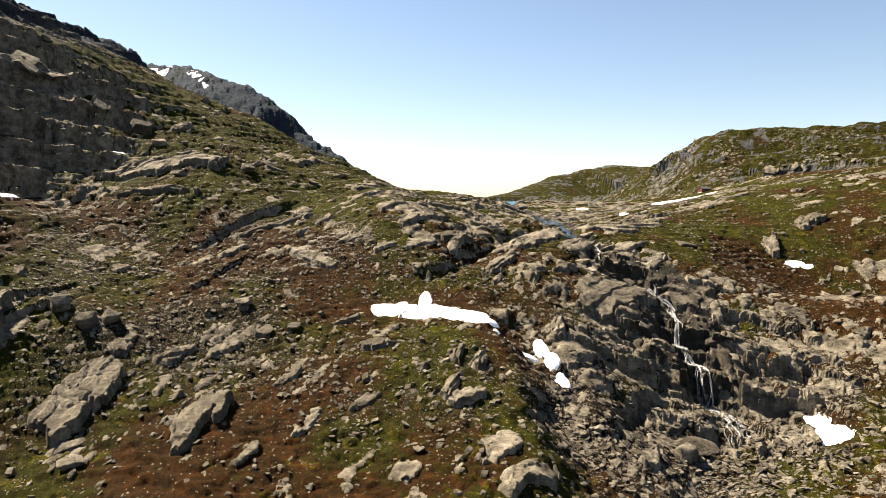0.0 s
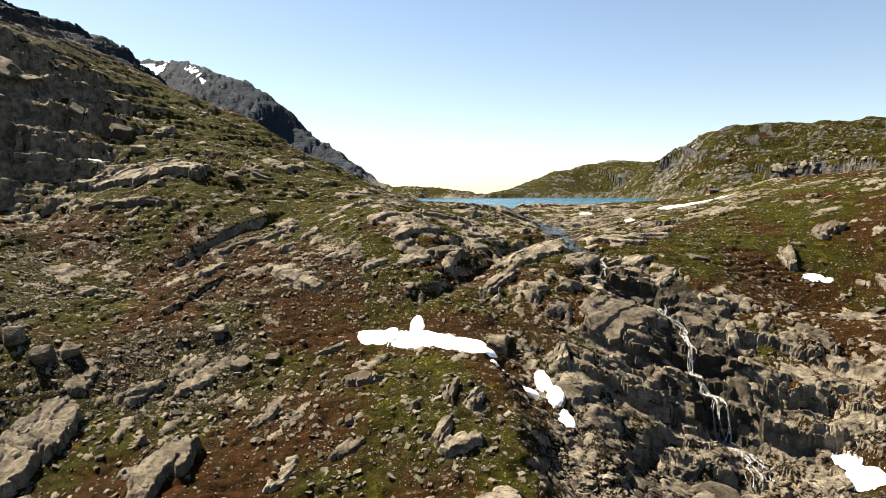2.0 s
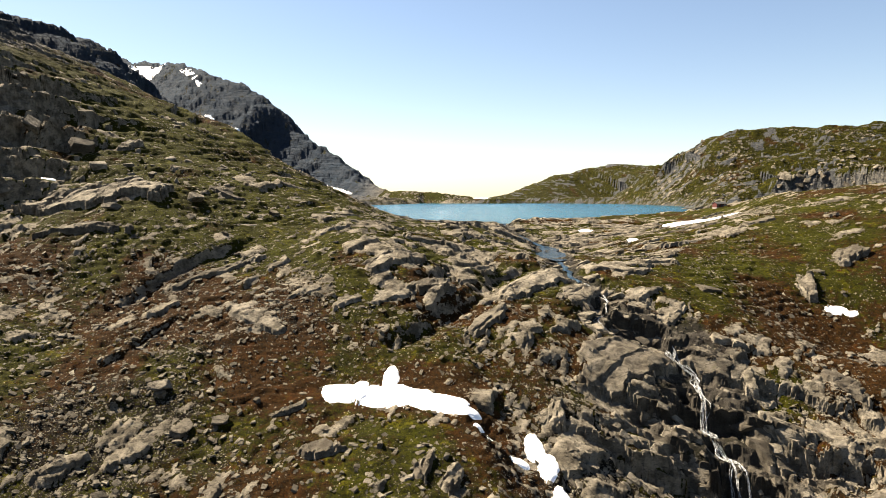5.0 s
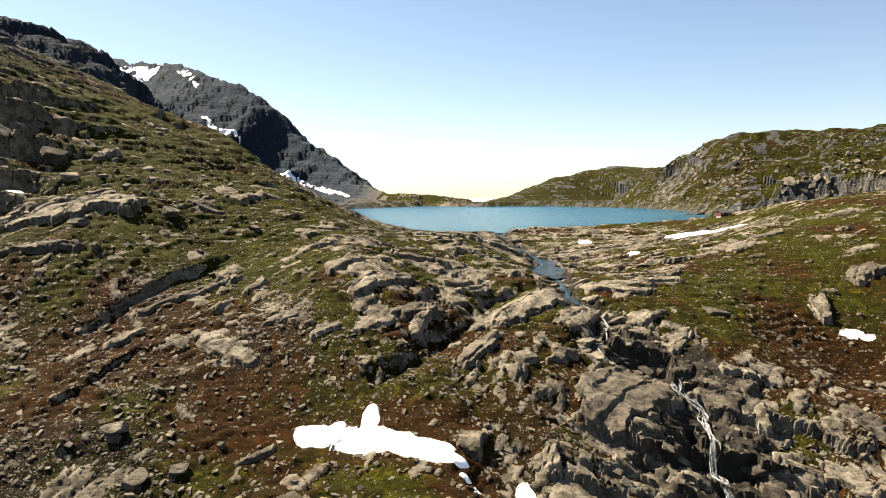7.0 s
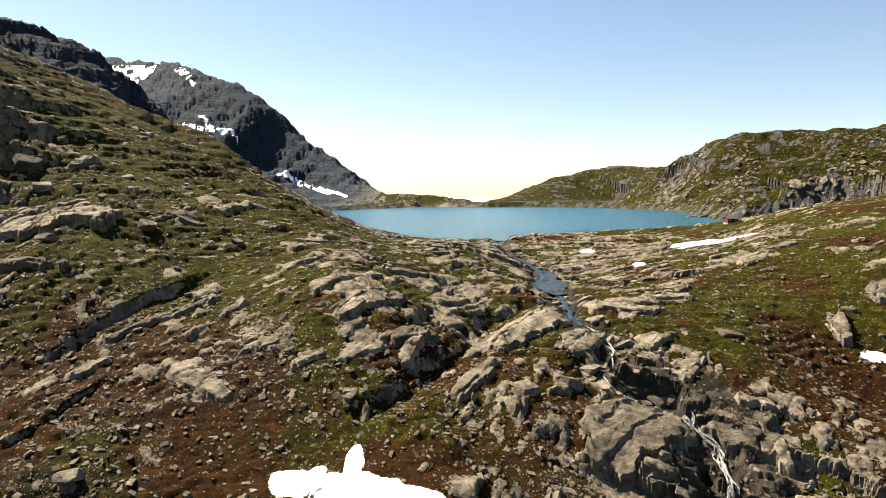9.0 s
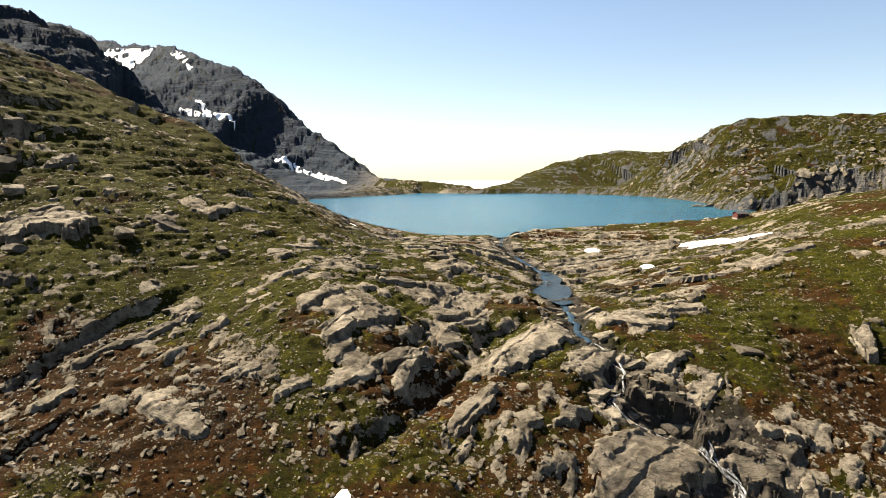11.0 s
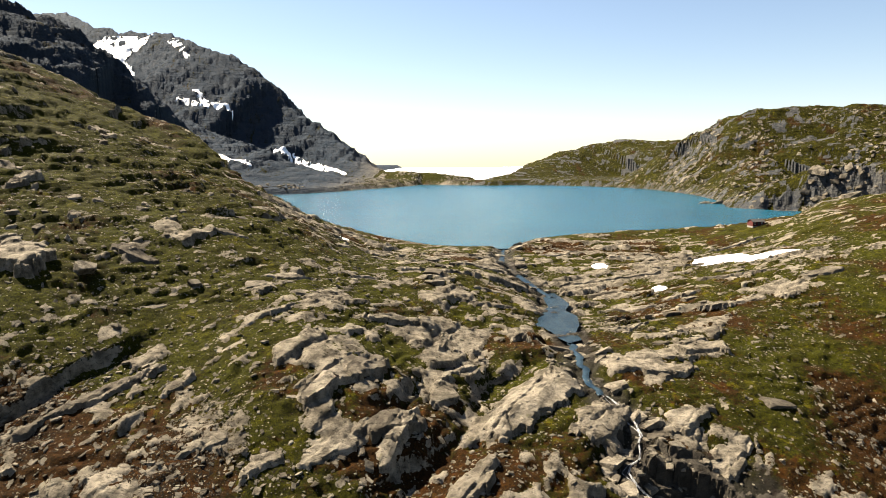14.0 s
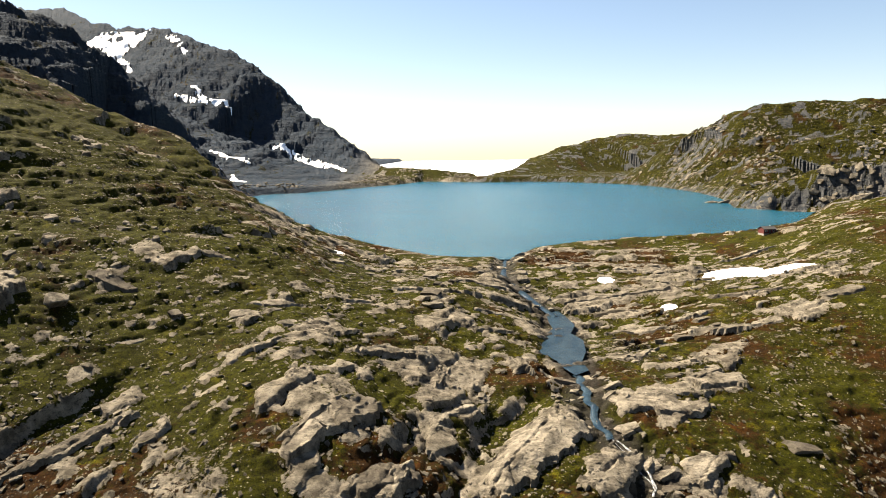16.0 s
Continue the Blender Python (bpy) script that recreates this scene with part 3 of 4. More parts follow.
def build_ground():
    """One sheet whose columns fan out with the distance, so that it is finest where the slope is nearest."""
    u, y = np.meshgrid(GU, GY)
    reach = np.maximum(y - APEX, 60.0)
    x = 15 + u * reach
    h, rock, stony, green, wet_shade = land(x, y)
    along, across = np.gradient(h, GY, GU)
    gx = across / reach
    gy = along - gx * u * (y - APEX > 60)
    fall = np.hypot(gx, gy)
    rock = rock + 0.55 * step(1.3, 2.2, fall)
    green = np.clip(green + 0.1, 0, 1)
    face = quads(len(GY), len(GU))
    # how much painted shade and haze: full on the left mountains, less right
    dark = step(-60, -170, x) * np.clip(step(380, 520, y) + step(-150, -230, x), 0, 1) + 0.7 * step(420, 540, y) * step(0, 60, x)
    sheer = step(1.0, 1.6, fall).ravel()[face].mean(axis=1)
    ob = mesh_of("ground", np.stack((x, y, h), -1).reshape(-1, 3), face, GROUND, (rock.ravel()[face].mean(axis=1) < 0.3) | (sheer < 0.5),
                 {"rock": rock, "stony": stony, "green": green, "wet_shade": wet_shade, "far_shade": dark})
    return tagged(ob, "rocky mountain slope with moss, brown heath and bare gneiss", "ground", kind="structure")


build_ground()


def build_lake():
    bm = bmesh.new()
    ring = [Vector((a, b)) for a, b in SHORE]
    mid = Vector((40, 700))
    vs = [bm.verts.new((*(p + (p - mid).normalized() * (9 if p.y > 400 else 2.5)), 0.0)) for p in ring]
    bmesh.ops.triangulate(bm, faces=[bm.faces.new(vs)])
    bmesh.ops.recalc_face_normals(bm, faces=bm.faces)
    me = bpy.data.meshes.new("lake")
    bm.to_mesh(me)
    bm.free()
    me.materials.append(LAKE)
    tagged(new("water", me), "blue mountain lake with small ripples", "lake", kind="structure")


build_lake()

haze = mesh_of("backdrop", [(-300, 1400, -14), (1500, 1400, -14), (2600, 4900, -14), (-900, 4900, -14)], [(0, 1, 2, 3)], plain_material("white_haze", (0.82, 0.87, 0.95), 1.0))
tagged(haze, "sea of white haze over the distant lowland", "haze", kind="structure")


# ---------------------------------------------------------------- rocks
def ground_at(x, y):
    return land(np.atleast_1d(np.asarray(x, float)), np.atleast_1d(np.asarray(y, float)))[0]


def slope_turn(x, y, reach):
    """Turns upright into the lie of the land round (x, y)."""
    p = broad(np.array([x - reach, x + reach, x, x]), np.array([y, y, y - reach, y + reach]))
    up = Vector((-(p[1] - p[0]) / (2 * reach), -(p[3] - p[2]) / (2 * reach), 1)).normalized()
    return Vector((0, 0, 1)).rotation_difference(up).to_matrix().to_4x4()


def local_mean(z, k):
    """Mean over a square of 2k + 1 places each way."""
    for axis in (0, 1):
        pad = [(k, k) if a == axis else (0, 0) for a in (0, 1)]
        c = np.cumsum(np.pad(z, pad, mode="edge"), axis=axis)
        c = np.insert(c, 0, 0, axis=axis)
        n = z.shape[axis]
        z = (np.take(c, np.arange(2 * k + 1, 2 * k + 1 + n), axis) - np.take(c, np.arange(n), axis)) / (2 * k + 1)
    return z


def closed_sheet(name, x, y, z, low, keep, material):
    """A solid between two height fields, over the cells of the grid that keep marks."""
    q = quads(*x.shape)[keep]
    used, q = np.unique(q, return_inverse=True)
    q = q.reshape(-1, 4)
    n = len(used)
    top = np.stack((x.ravel(), y.ravel(), z.ravel()), 1)[used]
    bottom = np.stack((x.ravel(), y.ravel(), low.ravel()), 1)[used]
    edges = np.concatenate([q[:, [i, (i + 1) % 4]] for i in range(4)])
    key, back = edges[:, 0] * n + edges[:, 1], edges[:, 1] * n + edges[:, 0]
    rim = edges[~np.isin(key, back)]
    walls = np.stack((rim[:, 1], rim[:, 0], rim[:, 0] + n, rim[:, 1] + n), 1)
    mid = top.mean(axis=0)
    ob = mesh_of(name, np.concatenate((top, bottom)) - mid, np.concatenate((q, q[:, ::-1] + n, walls)), material, True)
    ob.data.set_sharp_from_angle(angle=radians(32))
    ob.location = mid
    return ob


def rock_slab(name, seed, spec, material):
    """A tilted bed of rock that comes out of the turf on one side and breaks off on the other, with joints and thin layers."""
    x0, y0, length, width, thick, angle = spec
    rng = np.random.RandomState(seed)
    thick = 0.52 * thick
    gap = 0.26 if y0 < 150 else (0.32 if y0 < 235 else 0.42)
    c, s = math.cos(radians(angle)), math.sin(radians(angle))
    u, v = np.meshgrid(np.arange(-0.62 * length - 1, 0.62 * length + 1, gap), np.arange(-0.66 * width - 1, 0.66 * width + 1, gap))
    x, y = x0 + c * u + s * v, y0 + s * u - c * v
    a, b = np.abs(u) / (0.5 * length), np.abs(v) / (0.5 * width)
    taper = 1 + rng.uniform(-0.35, 0.35) * u / (0.5 * length)
    b = b * taper
    r = 0.6 * np.maximum(a, b) + 0.4 * np.hypot(a, b) + 0.55 * (clouds(x, y, 0.35 * length + 1, 2, seed) - 0.5) + 0.4 * (clouds(x, y, 2.4, 3, seed + 9) - 0.5)
    bite = slabs(x, y, 0.22 * width + 0.8, angle + 12, 1.5, seed % 90)
    r = r + 0.42 * (bite[0] - 0.4)
    inside = (1 - r) * 0.5 * min(width, length)
    front = step(-0.25 * width, 0.15 * width, v)
    rim = step(0, 1, inside / (1.5 - 1.15 * front))
    top = thick * (0.22 + 0.78 * step(-0.6 * width, 0.45 * width, v))
    top = terraces(top, 0.42, 0.75, 0.9 * clouds(x, y, 5, 2, seed + 3) + 0.03 * u, 0.7, 0.95)
    for k in range(rng.randint(2, 5)):
        w = radians(rng.normal(90, 18) if k % 3 < 2 else rng.normal(0, 12))
        d = (u - rng.uniform(-0.4, 0.4) * length) * math.sin(w) - (v - rng.uniform(-0.3, 0.3) * width) * math.cos(w) + 1.1 * (clouds(x, y, 3, 3, seed + 20 + k) - 0.5)
        top = top + rng.uniform(-0.11, 0.11) * thick * np.sign(d) - min(0.5, 0.3 * thick) * (1 - step(0.05, 0.35, np.abs(d)))
    top = top + 0.24 * thick * (bite[1] - 0.5) * step(0.0, 0.06, bite[2]) + 0.12 * bite[3] - 0.15 * (1 - step(0.0, 0.05, bite[2]))
    top = top + 0.3 * (clouds(x, y, 3.2, 3, seed + 5) - 0.5) + 0.14 * (clouds(x, y, 0.8, 2, seed + 6) - 0.5)
    land_z = ground_at(x.ravel(), y.ravel()).reshape(x.shape)
    even = local_mean(land_z, max(1, int(1.6 / gap)))
    z = even - 0.4 + (top + 0.4) * rim - 0.8 * np.clip(-inside, 0, 1)
    keep = (inside.ravel()[quads(*x.shape)] > -0.45).any(axis=1)
    return closed_sheet(name, x, y, z, np.minimum(z, even - 0.6) - 0.5, keep, material)


# rock slabs: x, y, length, width, thickness, direction of the long side in degrees
UPPER_SLABS = [(-60.5, 229, 13, 5.5, 1.6, -5), (-27.9, 234.6, 14, 4.5, 1.4, 16), (-26.6, 211.2, 12.5, 5, 1.5, 50), (-35.3, 188.9, 7, 5, 1.5, 32), (-8.1, 191.9, 21, 7.5, 3.0, 56),
               (0.6, 222.9, 20, 5.5, 2.0, 26), (7.4, 270.7, 23, 6, 2.2, 10), (0.5, 183.5, 12, 6.5, 2.6, 40), (24.9, 197.2, 23, 10, 2.2, 53), (21.4, 247.4, 15, 3.5, 1.3, 19), (-47.8, 187, 24, 4.2, 1.8, 52),
               (-33.9, 166.8, 14, 7, 1.6, -20), (-25.4, 175.3, 9, 4.5, 1.4, 22), (-16.2, 172.9, 6.5, 4, 1.4, 25), (2.8, 181.1, 14, 5, 3.4, 71), (-91.2, 212.4, 34, 15, 5.0, 19), (-84.3, 193.4, 22, 5, 2.8, 13),
               (-6.5, 176.5, 13, 5, 1.4, 42), (13.3, 173.2, 16, 6, 2.4, 54), (9.8, 218.3, 13, 3, 1.8, 76), (-103.7, 254.6, 11, 6, 3.0, 62), (12, 205, 12, 4, 1.8, 58), (-14, 248, 13, 5, 1.4, 22), (-45, 250, 11, 4, 1.4, 10)]
OUTLET_SLABS = [(56.8, 279.7, 15.5, 3.5, 1.4, -14), (64.5, 292.3, 38, 4.5, 1.4, 8), (76.2, 266, 16, 4.5, 1.3, 14), (88.6, 252.4, 12, 5, 1.3, -3), (93.4, 275, 24, 4, 1.4, -24), (32.7, 228.5, 7.5, 2.8, 0.9, -31),
                (53.5, 194.9, 12, 6, 1.8, 27), (50.6, 212.4, 18, 11, 2.0, -1), (37.4, 193, 14, 7.5, 2.4, 42), (60.8, 262.9, 21, 4.5, 1.2, -9), (72.8, 233.4, 12, 4, 1.3, 57), (51.8, 325, 20, 5, 1.2, 26),
                (55.9, 241.1, 18, 4, 1.2, 47), (56.6, 210.7, 15, 5, 1.4, 38), (20, 290, 22, 6, 1.3, 12), (14, 312, 20, 5, 1.3, -6), (86, 300, 26, 5, 1.3, 8), (26, 262, 16, 4, 1.2, 18), (112, 262, 15, 5, 1.4, 10),
                (76, 322, 26, 6, 1.4, 10), (118, 335, 28, 5, 1.4, 14), (64, 225, 11, 4, 1.2, 30)]
FALL_SLABS = [(41.8, 168.7, 26, 13, 3.6, 40), (63.8, 171.6, 14, 7.5, 3.2, -15), (69.1, 178.8, 11, 5.5, 2.4, -5), (37.4, 189.9, 8, 5, 2.0, -37), (38.2, 177.8, 5.5, 4, 1.6, -53), (66.2, 151.8, 10, 9, 3.4, -31),
              (49.4, 154, 10, 7, 2.6, -11), (49.8, 140.6, 10, 5, 2.4, -12), (70.5, 156, 11, 6, 2.4, -25), (66.9, 142.4, 11, 5, 2.2, -26), (80.4, 154.9, 11, 8, 2.2, -60), (89, 167.4, 11, 6, 1.6, -60), (58.6, 187.6, 14, 7, 1.6, 46),
              (48, 147, 11, 4, 2.2, -16), (40, 152, 9, 4, 2.0, -18), (74, 146, 11, 4, 2.2, -22), (44, 161, 8, 4, 2.0, -10), (84, 143, 10, 5, 1.8, -20)]
LOWER_SLABS = [(-66, 115.2, 17, 10, 4.2, 64), (-42.8, 109, 20, 7.5, 3.6, 86), (12.5, 97.1, 12, 6, 3.0, 43), (9.7, 104.3, 10, 8, 1.8, 29), (0.9, 119.7, 8.5, 4.5, 3.0, 60), (6.4, 127.1, 7, 3.6, 3.0, 61),
               (-15, 133.8, 8, 5, 2.2, 27), (2, 128.6, 6, 3.4, 2.4, 71), (-24, 112, 10, 4, 1.4, 61), (36, 115, 9, 5, 3, 51), (4, 116.6, 7, 5, 2.6, 25), (25.4, 149, 9, 4, 3.4, 68), (-30.6, 123.8, 10, 3.4, 1.5, 51),
               (-120, 150, 18, 9, 4, 70), (-92, 118, 22, 9, 5, 72), (-14.5, 117.7, 7, 3.4, 1.4, 40), (-54, 128, 9, 4, 1.6, 55), (-22, 144, 8, 3.4, 1.2, 35)]
BOULDERS = [(-77.6, 131, 4, 3.6, 3.4, 40), (-70.9, 129.2, 4.6, 3.8, 3.6, 30), (-67.3, 131.3, 3.4, 3, 2.6, 50), (-62.6, 105.9, 4, 2.2, 1.6, 24), (-59.5, 101.8, 3.6, 3, 2, 34), (-44.8, 145, 4.3, 3, 1.8, 26),
            (-32.5, 139.6, 3, 2, 1.6, 14), (-82, 202.8, 3.6, 3, 2.4, 10), (-100.3, 231.8, 5, 4, 2.6, 30), (-38.4, 137.9, 4.2, 3, 1.8, 70), (48.3, 125.5, 6, 4, 2.6, -42), (45.7, 121.1, 5.8, 4, 3.2, 34), (34.9, 122, 4, 3, 2.2, 20),
            (-64.5, 215.5, 4.5, 3.4, 2.6, 40), (-112, 244, 8, 5, 3.6, 20)]
GREY, SCREE = STONE, stone_material("loose_gneiss", 0.92)

for kind_of, first, label, group in ((UPPER_SLABS, 100, "pale grey gneiss slab bedded in mossy grass", "slabs on the mossy slope"), (LOWER_SLABS, 200, "thick grey-brown rock slab on the heath slope", "slabs on the heath slope"),
                                     (FALL_SLABS, 300, "cracked grey rock slab beside the waterfall", "slabs round the waterfall"), (OUTLET_SLABS, 400, "smooth pale bedrock slab near the lake outlet", "slabs near the outlet"),
                                     ([(104, 214, 10, 6, 4.2, 72), (121, 226, 12, 7, 3.0, 40)], 350, "layered grey rock step sunk in the meadow slope", "rock steps above the meadow")):
    for i, spec in enumerate(kind_of):
        tagged(rock_slab("rock_slab", first + i, spec, GREY), label, "rock slab", group)


def hull(rng, chips, flat, slim=(0.45, 0.95)):
    """Verts and triangles of an angular block of about unit size: a leaning box with some corners broken off."""
    bm = bmesh.new()
    half = np.array((0.5, 0.5 * rng.uniform(*slim), 0.5 * flat))
    shear = rng.normal(0, 0.4, 2)
    corners = [np.array((a, b, c)) for a in (-1, 1) for b in (-1, 1) for c in (-1, 1)]
    broken = set(rng.choice(8, chips, replace=False)) if chips else ()
    for i, q in enumerate(corners):
        q = q * rng.uniform(0.48, 1.08, 3)
        for s in ([(0, 1, 1), (1, 0, 1), (1, 1, 0)] if i in broken else [None]):
            w = q if s is None else q * np.where(np.array(s) == 0, rng.uniform(0.35, 0.75), 1.0)
            w = w * half
            bm.verts.new((w[0] + shear[0] * w[2], w[1] + shear[1] * w[2], w[2]))
    bmesh.ops.convex_hull(bm, input=bm.verts)
    bmesh.ops.delete(bm, geom=[v for v in bm.verts if not v.link_faces], context="VERTS")
    bmesh.ops.triangulate(bm, faces=bm.faces)
    bm.verts.index_update()
    v = np.array([q.co[:] for q in bm.verts])
    f = np.array([[q.index for q in face.verts] for face in bm.faces])
    bm.free()
    return v, f


def boulder(name, seed, spec, label, category, group, lift=0.25, water=None):
    """A block with broken corners and worn edges."""
    x, y, length, width, thick, angle = spec
    rng = np.random.RandomState(seed)
    v, f = hull(rng, 6, 1.0, (0.9, 1.0))
    bm = bmesh.new()
    at = [bm.verts.new(p) for p in v * (length, width, thick)]
    for tri in f:
        bm.faces.new([at[i] for i in tri])
    bmesh.ops.dissolve_limit(bm, angle_limit=radians(9), verts=bm.verts, edges=bm.edges)
    bmesh.ops.bevel(bm, geom=bm.edges[:], offset=0.045 * width, segments=2, profile=0.6, affect="EDGES")
    bmesh.ops.triangulate(bm, faces=bm.faces)
    for q in bm.verts:
        q.co += 0.03 * width * noise.noise_vector(q.co * (1.6 / width) + Vector((seed, 0, 0)))
    me = bpy.data.meshes.new(name)
    bm.to_mesh(me)
    bm.free()
    me.materials.append(GREY)
    ob = new(name, me)
    z = float(ground_at(x, y)[0]) if water is None else water
    ob.matrix_world = Matrix.Translation((x, y, z + lift * thick)) @ slope_turn(x, y, max(width, 3)) @ pose(0, 0, 0, 4, 3, angle)
    return tagged(ob, label, category, group)


for i, spec in enumerate(BOULDERS):
    boulder("boulder", 500 + i, spec, "angular grey boulder lying on the stony slope", "boulder", "large boulders")


def strewn(rng, count, box, keep):
    """Random places in box (x0, x1, y0, y1), kept where the chance keep(x, y) says so."""
    x, y = rng.uniform(box[0], box[1], count), rng.uniform(box[2], box[3], count)
    ok = rng.rand(count) < keep(x, y)
    return x[ok], y[ok]


def stone_field(name, seed, count, box, sizes, keep, label, chips=0):
    rng = np.random.RandomState(seed)
    kinds = [hull(rng, chips, rng.uniform(0.16, 0.42), (0.35, 0.85)) for _ in range(16)]
    x, y = strewn(rng, count, box, keep)
    z = ground_at(x, y)
    gx = (broad(x + 1, y) - broad(x - 1, y)) / 2
    gy = (broad(x, y + 1) - broad(x, y - 1)) / 2
    gx, gy = np.clip(gx, -0.8, 0.8), np.clip(gy, -0.8, 0.8)
    size = sizes[0] * (sizes[1] / sizes[0]) ** (rng.rand(len(x)) ** 1.7)
    turn, tip = rng.uniform(0, 2 * math.pi, len(x)), rng.normal(0, 0.22, (len(x), 2))
    which = rng.randint(0, len(kinds), len(x))
    verts, faces, base = [], [], 0
    for k, (v, f) in enumerate(kinds):
        m = np.where(which == k)[0]
        c, s = np.cos(turn[m])[:, None], np.sin(turn[m])[:, None]
        lx, ly = c * v[None, :, 0] - s * v[None, :, 1], s * v[None, :, 0] + c * v[None, :, 1]
        lz = v[None, :, 2] + lx * (0.8 * gx[m] + tip[m, 0])[:, None] + ly * (0.8 * gy[m] + tip[m, 1])[:, None]
        q = np.stack((lx, ly, lz), -1) * size[m][:, None, None]
        q += np.stack((x[m], y[m], z[m] + 0.05 * size[m]), -1)[:, None]
        verts.append(q.reshape(-1, 3))
        faces.append((f[None] + (base + np.arange(len(m)) * len(v))[:, None, None]).reshape(-1, 3))
        base += len(m) * len(v)
    ob = mesh_of(name, np.concatenate(verts), np.concatenate(faces), SCREE)
    return tagged(ob, label, "stones", kind="stuff")


def stony_chance(x, y):
    h, rock, stony, green, wet_shade = land(x, y)
    snow = zones(x, y, [(-3, 147, 13, 4, 2), (77.5, 131, 5, 6, 2), (22, 137, 2.5, 6, 2), (108, 303, 20, 9, 2)])
    return step(0.8, 0.4, snow) * np.clip(0.05 + 1.1 * np.clip(stony, 0, 1) ** 1.5 * step(0.6, 0.2, rock), 0, 1) * step(-6.0, -5.2, np.where((np.abs(x - 40) < 9) & (y > 220) & (y < 282), h, 0))


stone_field("scree", 11, 74000, (-112, 125, 88, 200), (0.25, 1.5), lambda x, y: 0.03 + stony_chance(x, y), "loose angular grey stones strewn over heath")
stone_field("scattered_stones", 12, 60000, (-115, 150, 200, 345), (0.25, 1.3), lambda x, y: stony_chance(x, y) + 0.22 * step(0.5, 0.62, clouds(x, y, 10, 3, 265)) * (away(x, y, OUTLET)[0] > 4), "pale loose stones scattered in moss")

stone_field("small_stones", 14, 40000, (-110, 130, 150, 310), (0.22, 0.75), lambda x, y: 0.2 + 0.5 * step(0.45, 0.65, clouds(x, y, 11, 3, 260)), "small pale stones in moss and heath")
stone_field("block_scree", 13, 4200, (22, 92, 104, 150), (0.4, 2.2), lambda x, y: (step(-36, -40, broad(x, y)) * 0.7 + 0.06) * (np.hypot(x - 77.5, y - 131) > 6), "angular grey blocks below the waterfall", 2)


def loose_boulders(seed, count, box, sizes, label, group, keep=None, flat=(0.4, 0.75), angle=None, lift=0.14, tip=9, name="boulder"):
    rng = np.random.RandomState(seed)
    kinds = []
    for k in range(10):
        v, f = hull(rng, 5, rng.uniform(*flat))
        kinds.append(mesh_of(name, v, f, GREY))
    x, y = strewn(rng, count * 14, box, keep or (lambda a, b: 0.5 * stony_chance(a, b)))
    x, y = x[:count], y[:count]
    z = ground_at(x, y)
    for i in range(len(x)):
        k = kinds[i % 10]
        ob = k if i < 10 else new(name, k.data)
        s = sizes[0] * (sizes[1] / sizes[0]) ** (rng.rand() ** 1.6)
        turn = rng.uniform(0, 360) if angle is None else (57 if x[i] + 0.25 * (y[i] - 200) < 35 and angle == 57 else (10 if angle == 57 else angle)) + rng.normal(0, 14) + 180 * rng.randint(2)
        ob.matrix_world = (Matrix.Translation((x[i], y[i], z[i] + lift * s)) @ slope_turn(x[i], y[i], max(2, 0.4 * s)) @ pose(0, 0, 0, rng.normal(0, tip), rng.normal(0, tip), turn)
                           @ Matrix.Diagonal((s, s, s, 1)))
        tagged(ob, label, name.replace("_", " "), group)


loose_boulders(21, 120, (-105, 118, 92, 200), (0.8, 2.2), "angular grey boulder among loose stones and heath", "boulders on the lower slope")
loose_boulders(22, 70, (-110, 140, 200, 330), (0.9, 2.4), "pale angular boulder resting on mossy ground", "boulders on the upper slope")
loose_boulders(23, 110, (22, 96, 122, 200), (1.0, 3.4), "angular rock block in the cliff by the waterfall", "blocks of the waterfall cliff",
               lambda a, b: step(0.25, 0.7, zones(a, b, [(58, 149, 28, 20, 1.2), (46, 186, 9, 12, 0.8), (30, 138, 9, 14, 0.6)])) * (np.hypot(a - 77.5, b - 131) > 7) * (away(a, b, FALLS[:6])[0] > 5.0)
               * (away(a, b, OUTLET)[0] > 1.6) * (away(a, b, RAVINE)[0] > 3), (0.25, 0.5), -14, -0.03, 8, "rock_block")
loose_boulders(24, 150, (-70, 125, 186, 335), (1.8, 6.0), "pale flat rock slab showing through moss", "flat slabs in the moss",
               lambda a, b: 0.1 * step(0.45, 0.62, clouds(a, b, 16, 2, 270) + 0.25 * zones(a, b, BARE)) * (away(a, b, OUTLET)[0] > 4.5) * (np.hypot((a - 108) / 22, (b - 303) / 11) > 1),
               (0.14, 0.3), 57, -0.01, 4, "rock_slab")
loose_boulders(25, 90, (-118, -40, 215, 335), (0.9, 3.6), "weathered grey boulder sunk in green turf", "boulders on the green flank",
               lambda a, b: 0.15 * step(0.4, 0.6, clouds(a, b, 22, 3, 280)), (0.4, 0.7), 57, 0.05, 8)


loose_boulders(29, 110, (25, 62, 178, 346), (1.2, 4.6), "grey block beside the stream bed", "blocks along the stream",
               lambda a, b: 0.5 * (away(a, b, OUTLET)[0] > 1.3) * (away(a, b, OUTLET)[0] < 6) * ((a < 31) | (a > 48) | (b < 226) | (b > 282)), (0.25, 0.5), 57, -0.02, 8, "rock_block")
loose_boulders(26, 40, (-178, -104, 165, 300), (3.0, 11.0), "large weathered block in the shaded crag", "blocks of the crag",
               lambda a, b: 0.3 * step(0.5, 0.9, zones(a, b, [(-142, 225, 30, 55, 1.3)])), (0.2, 0.4), 78, -0.07, 9, "rock_block")
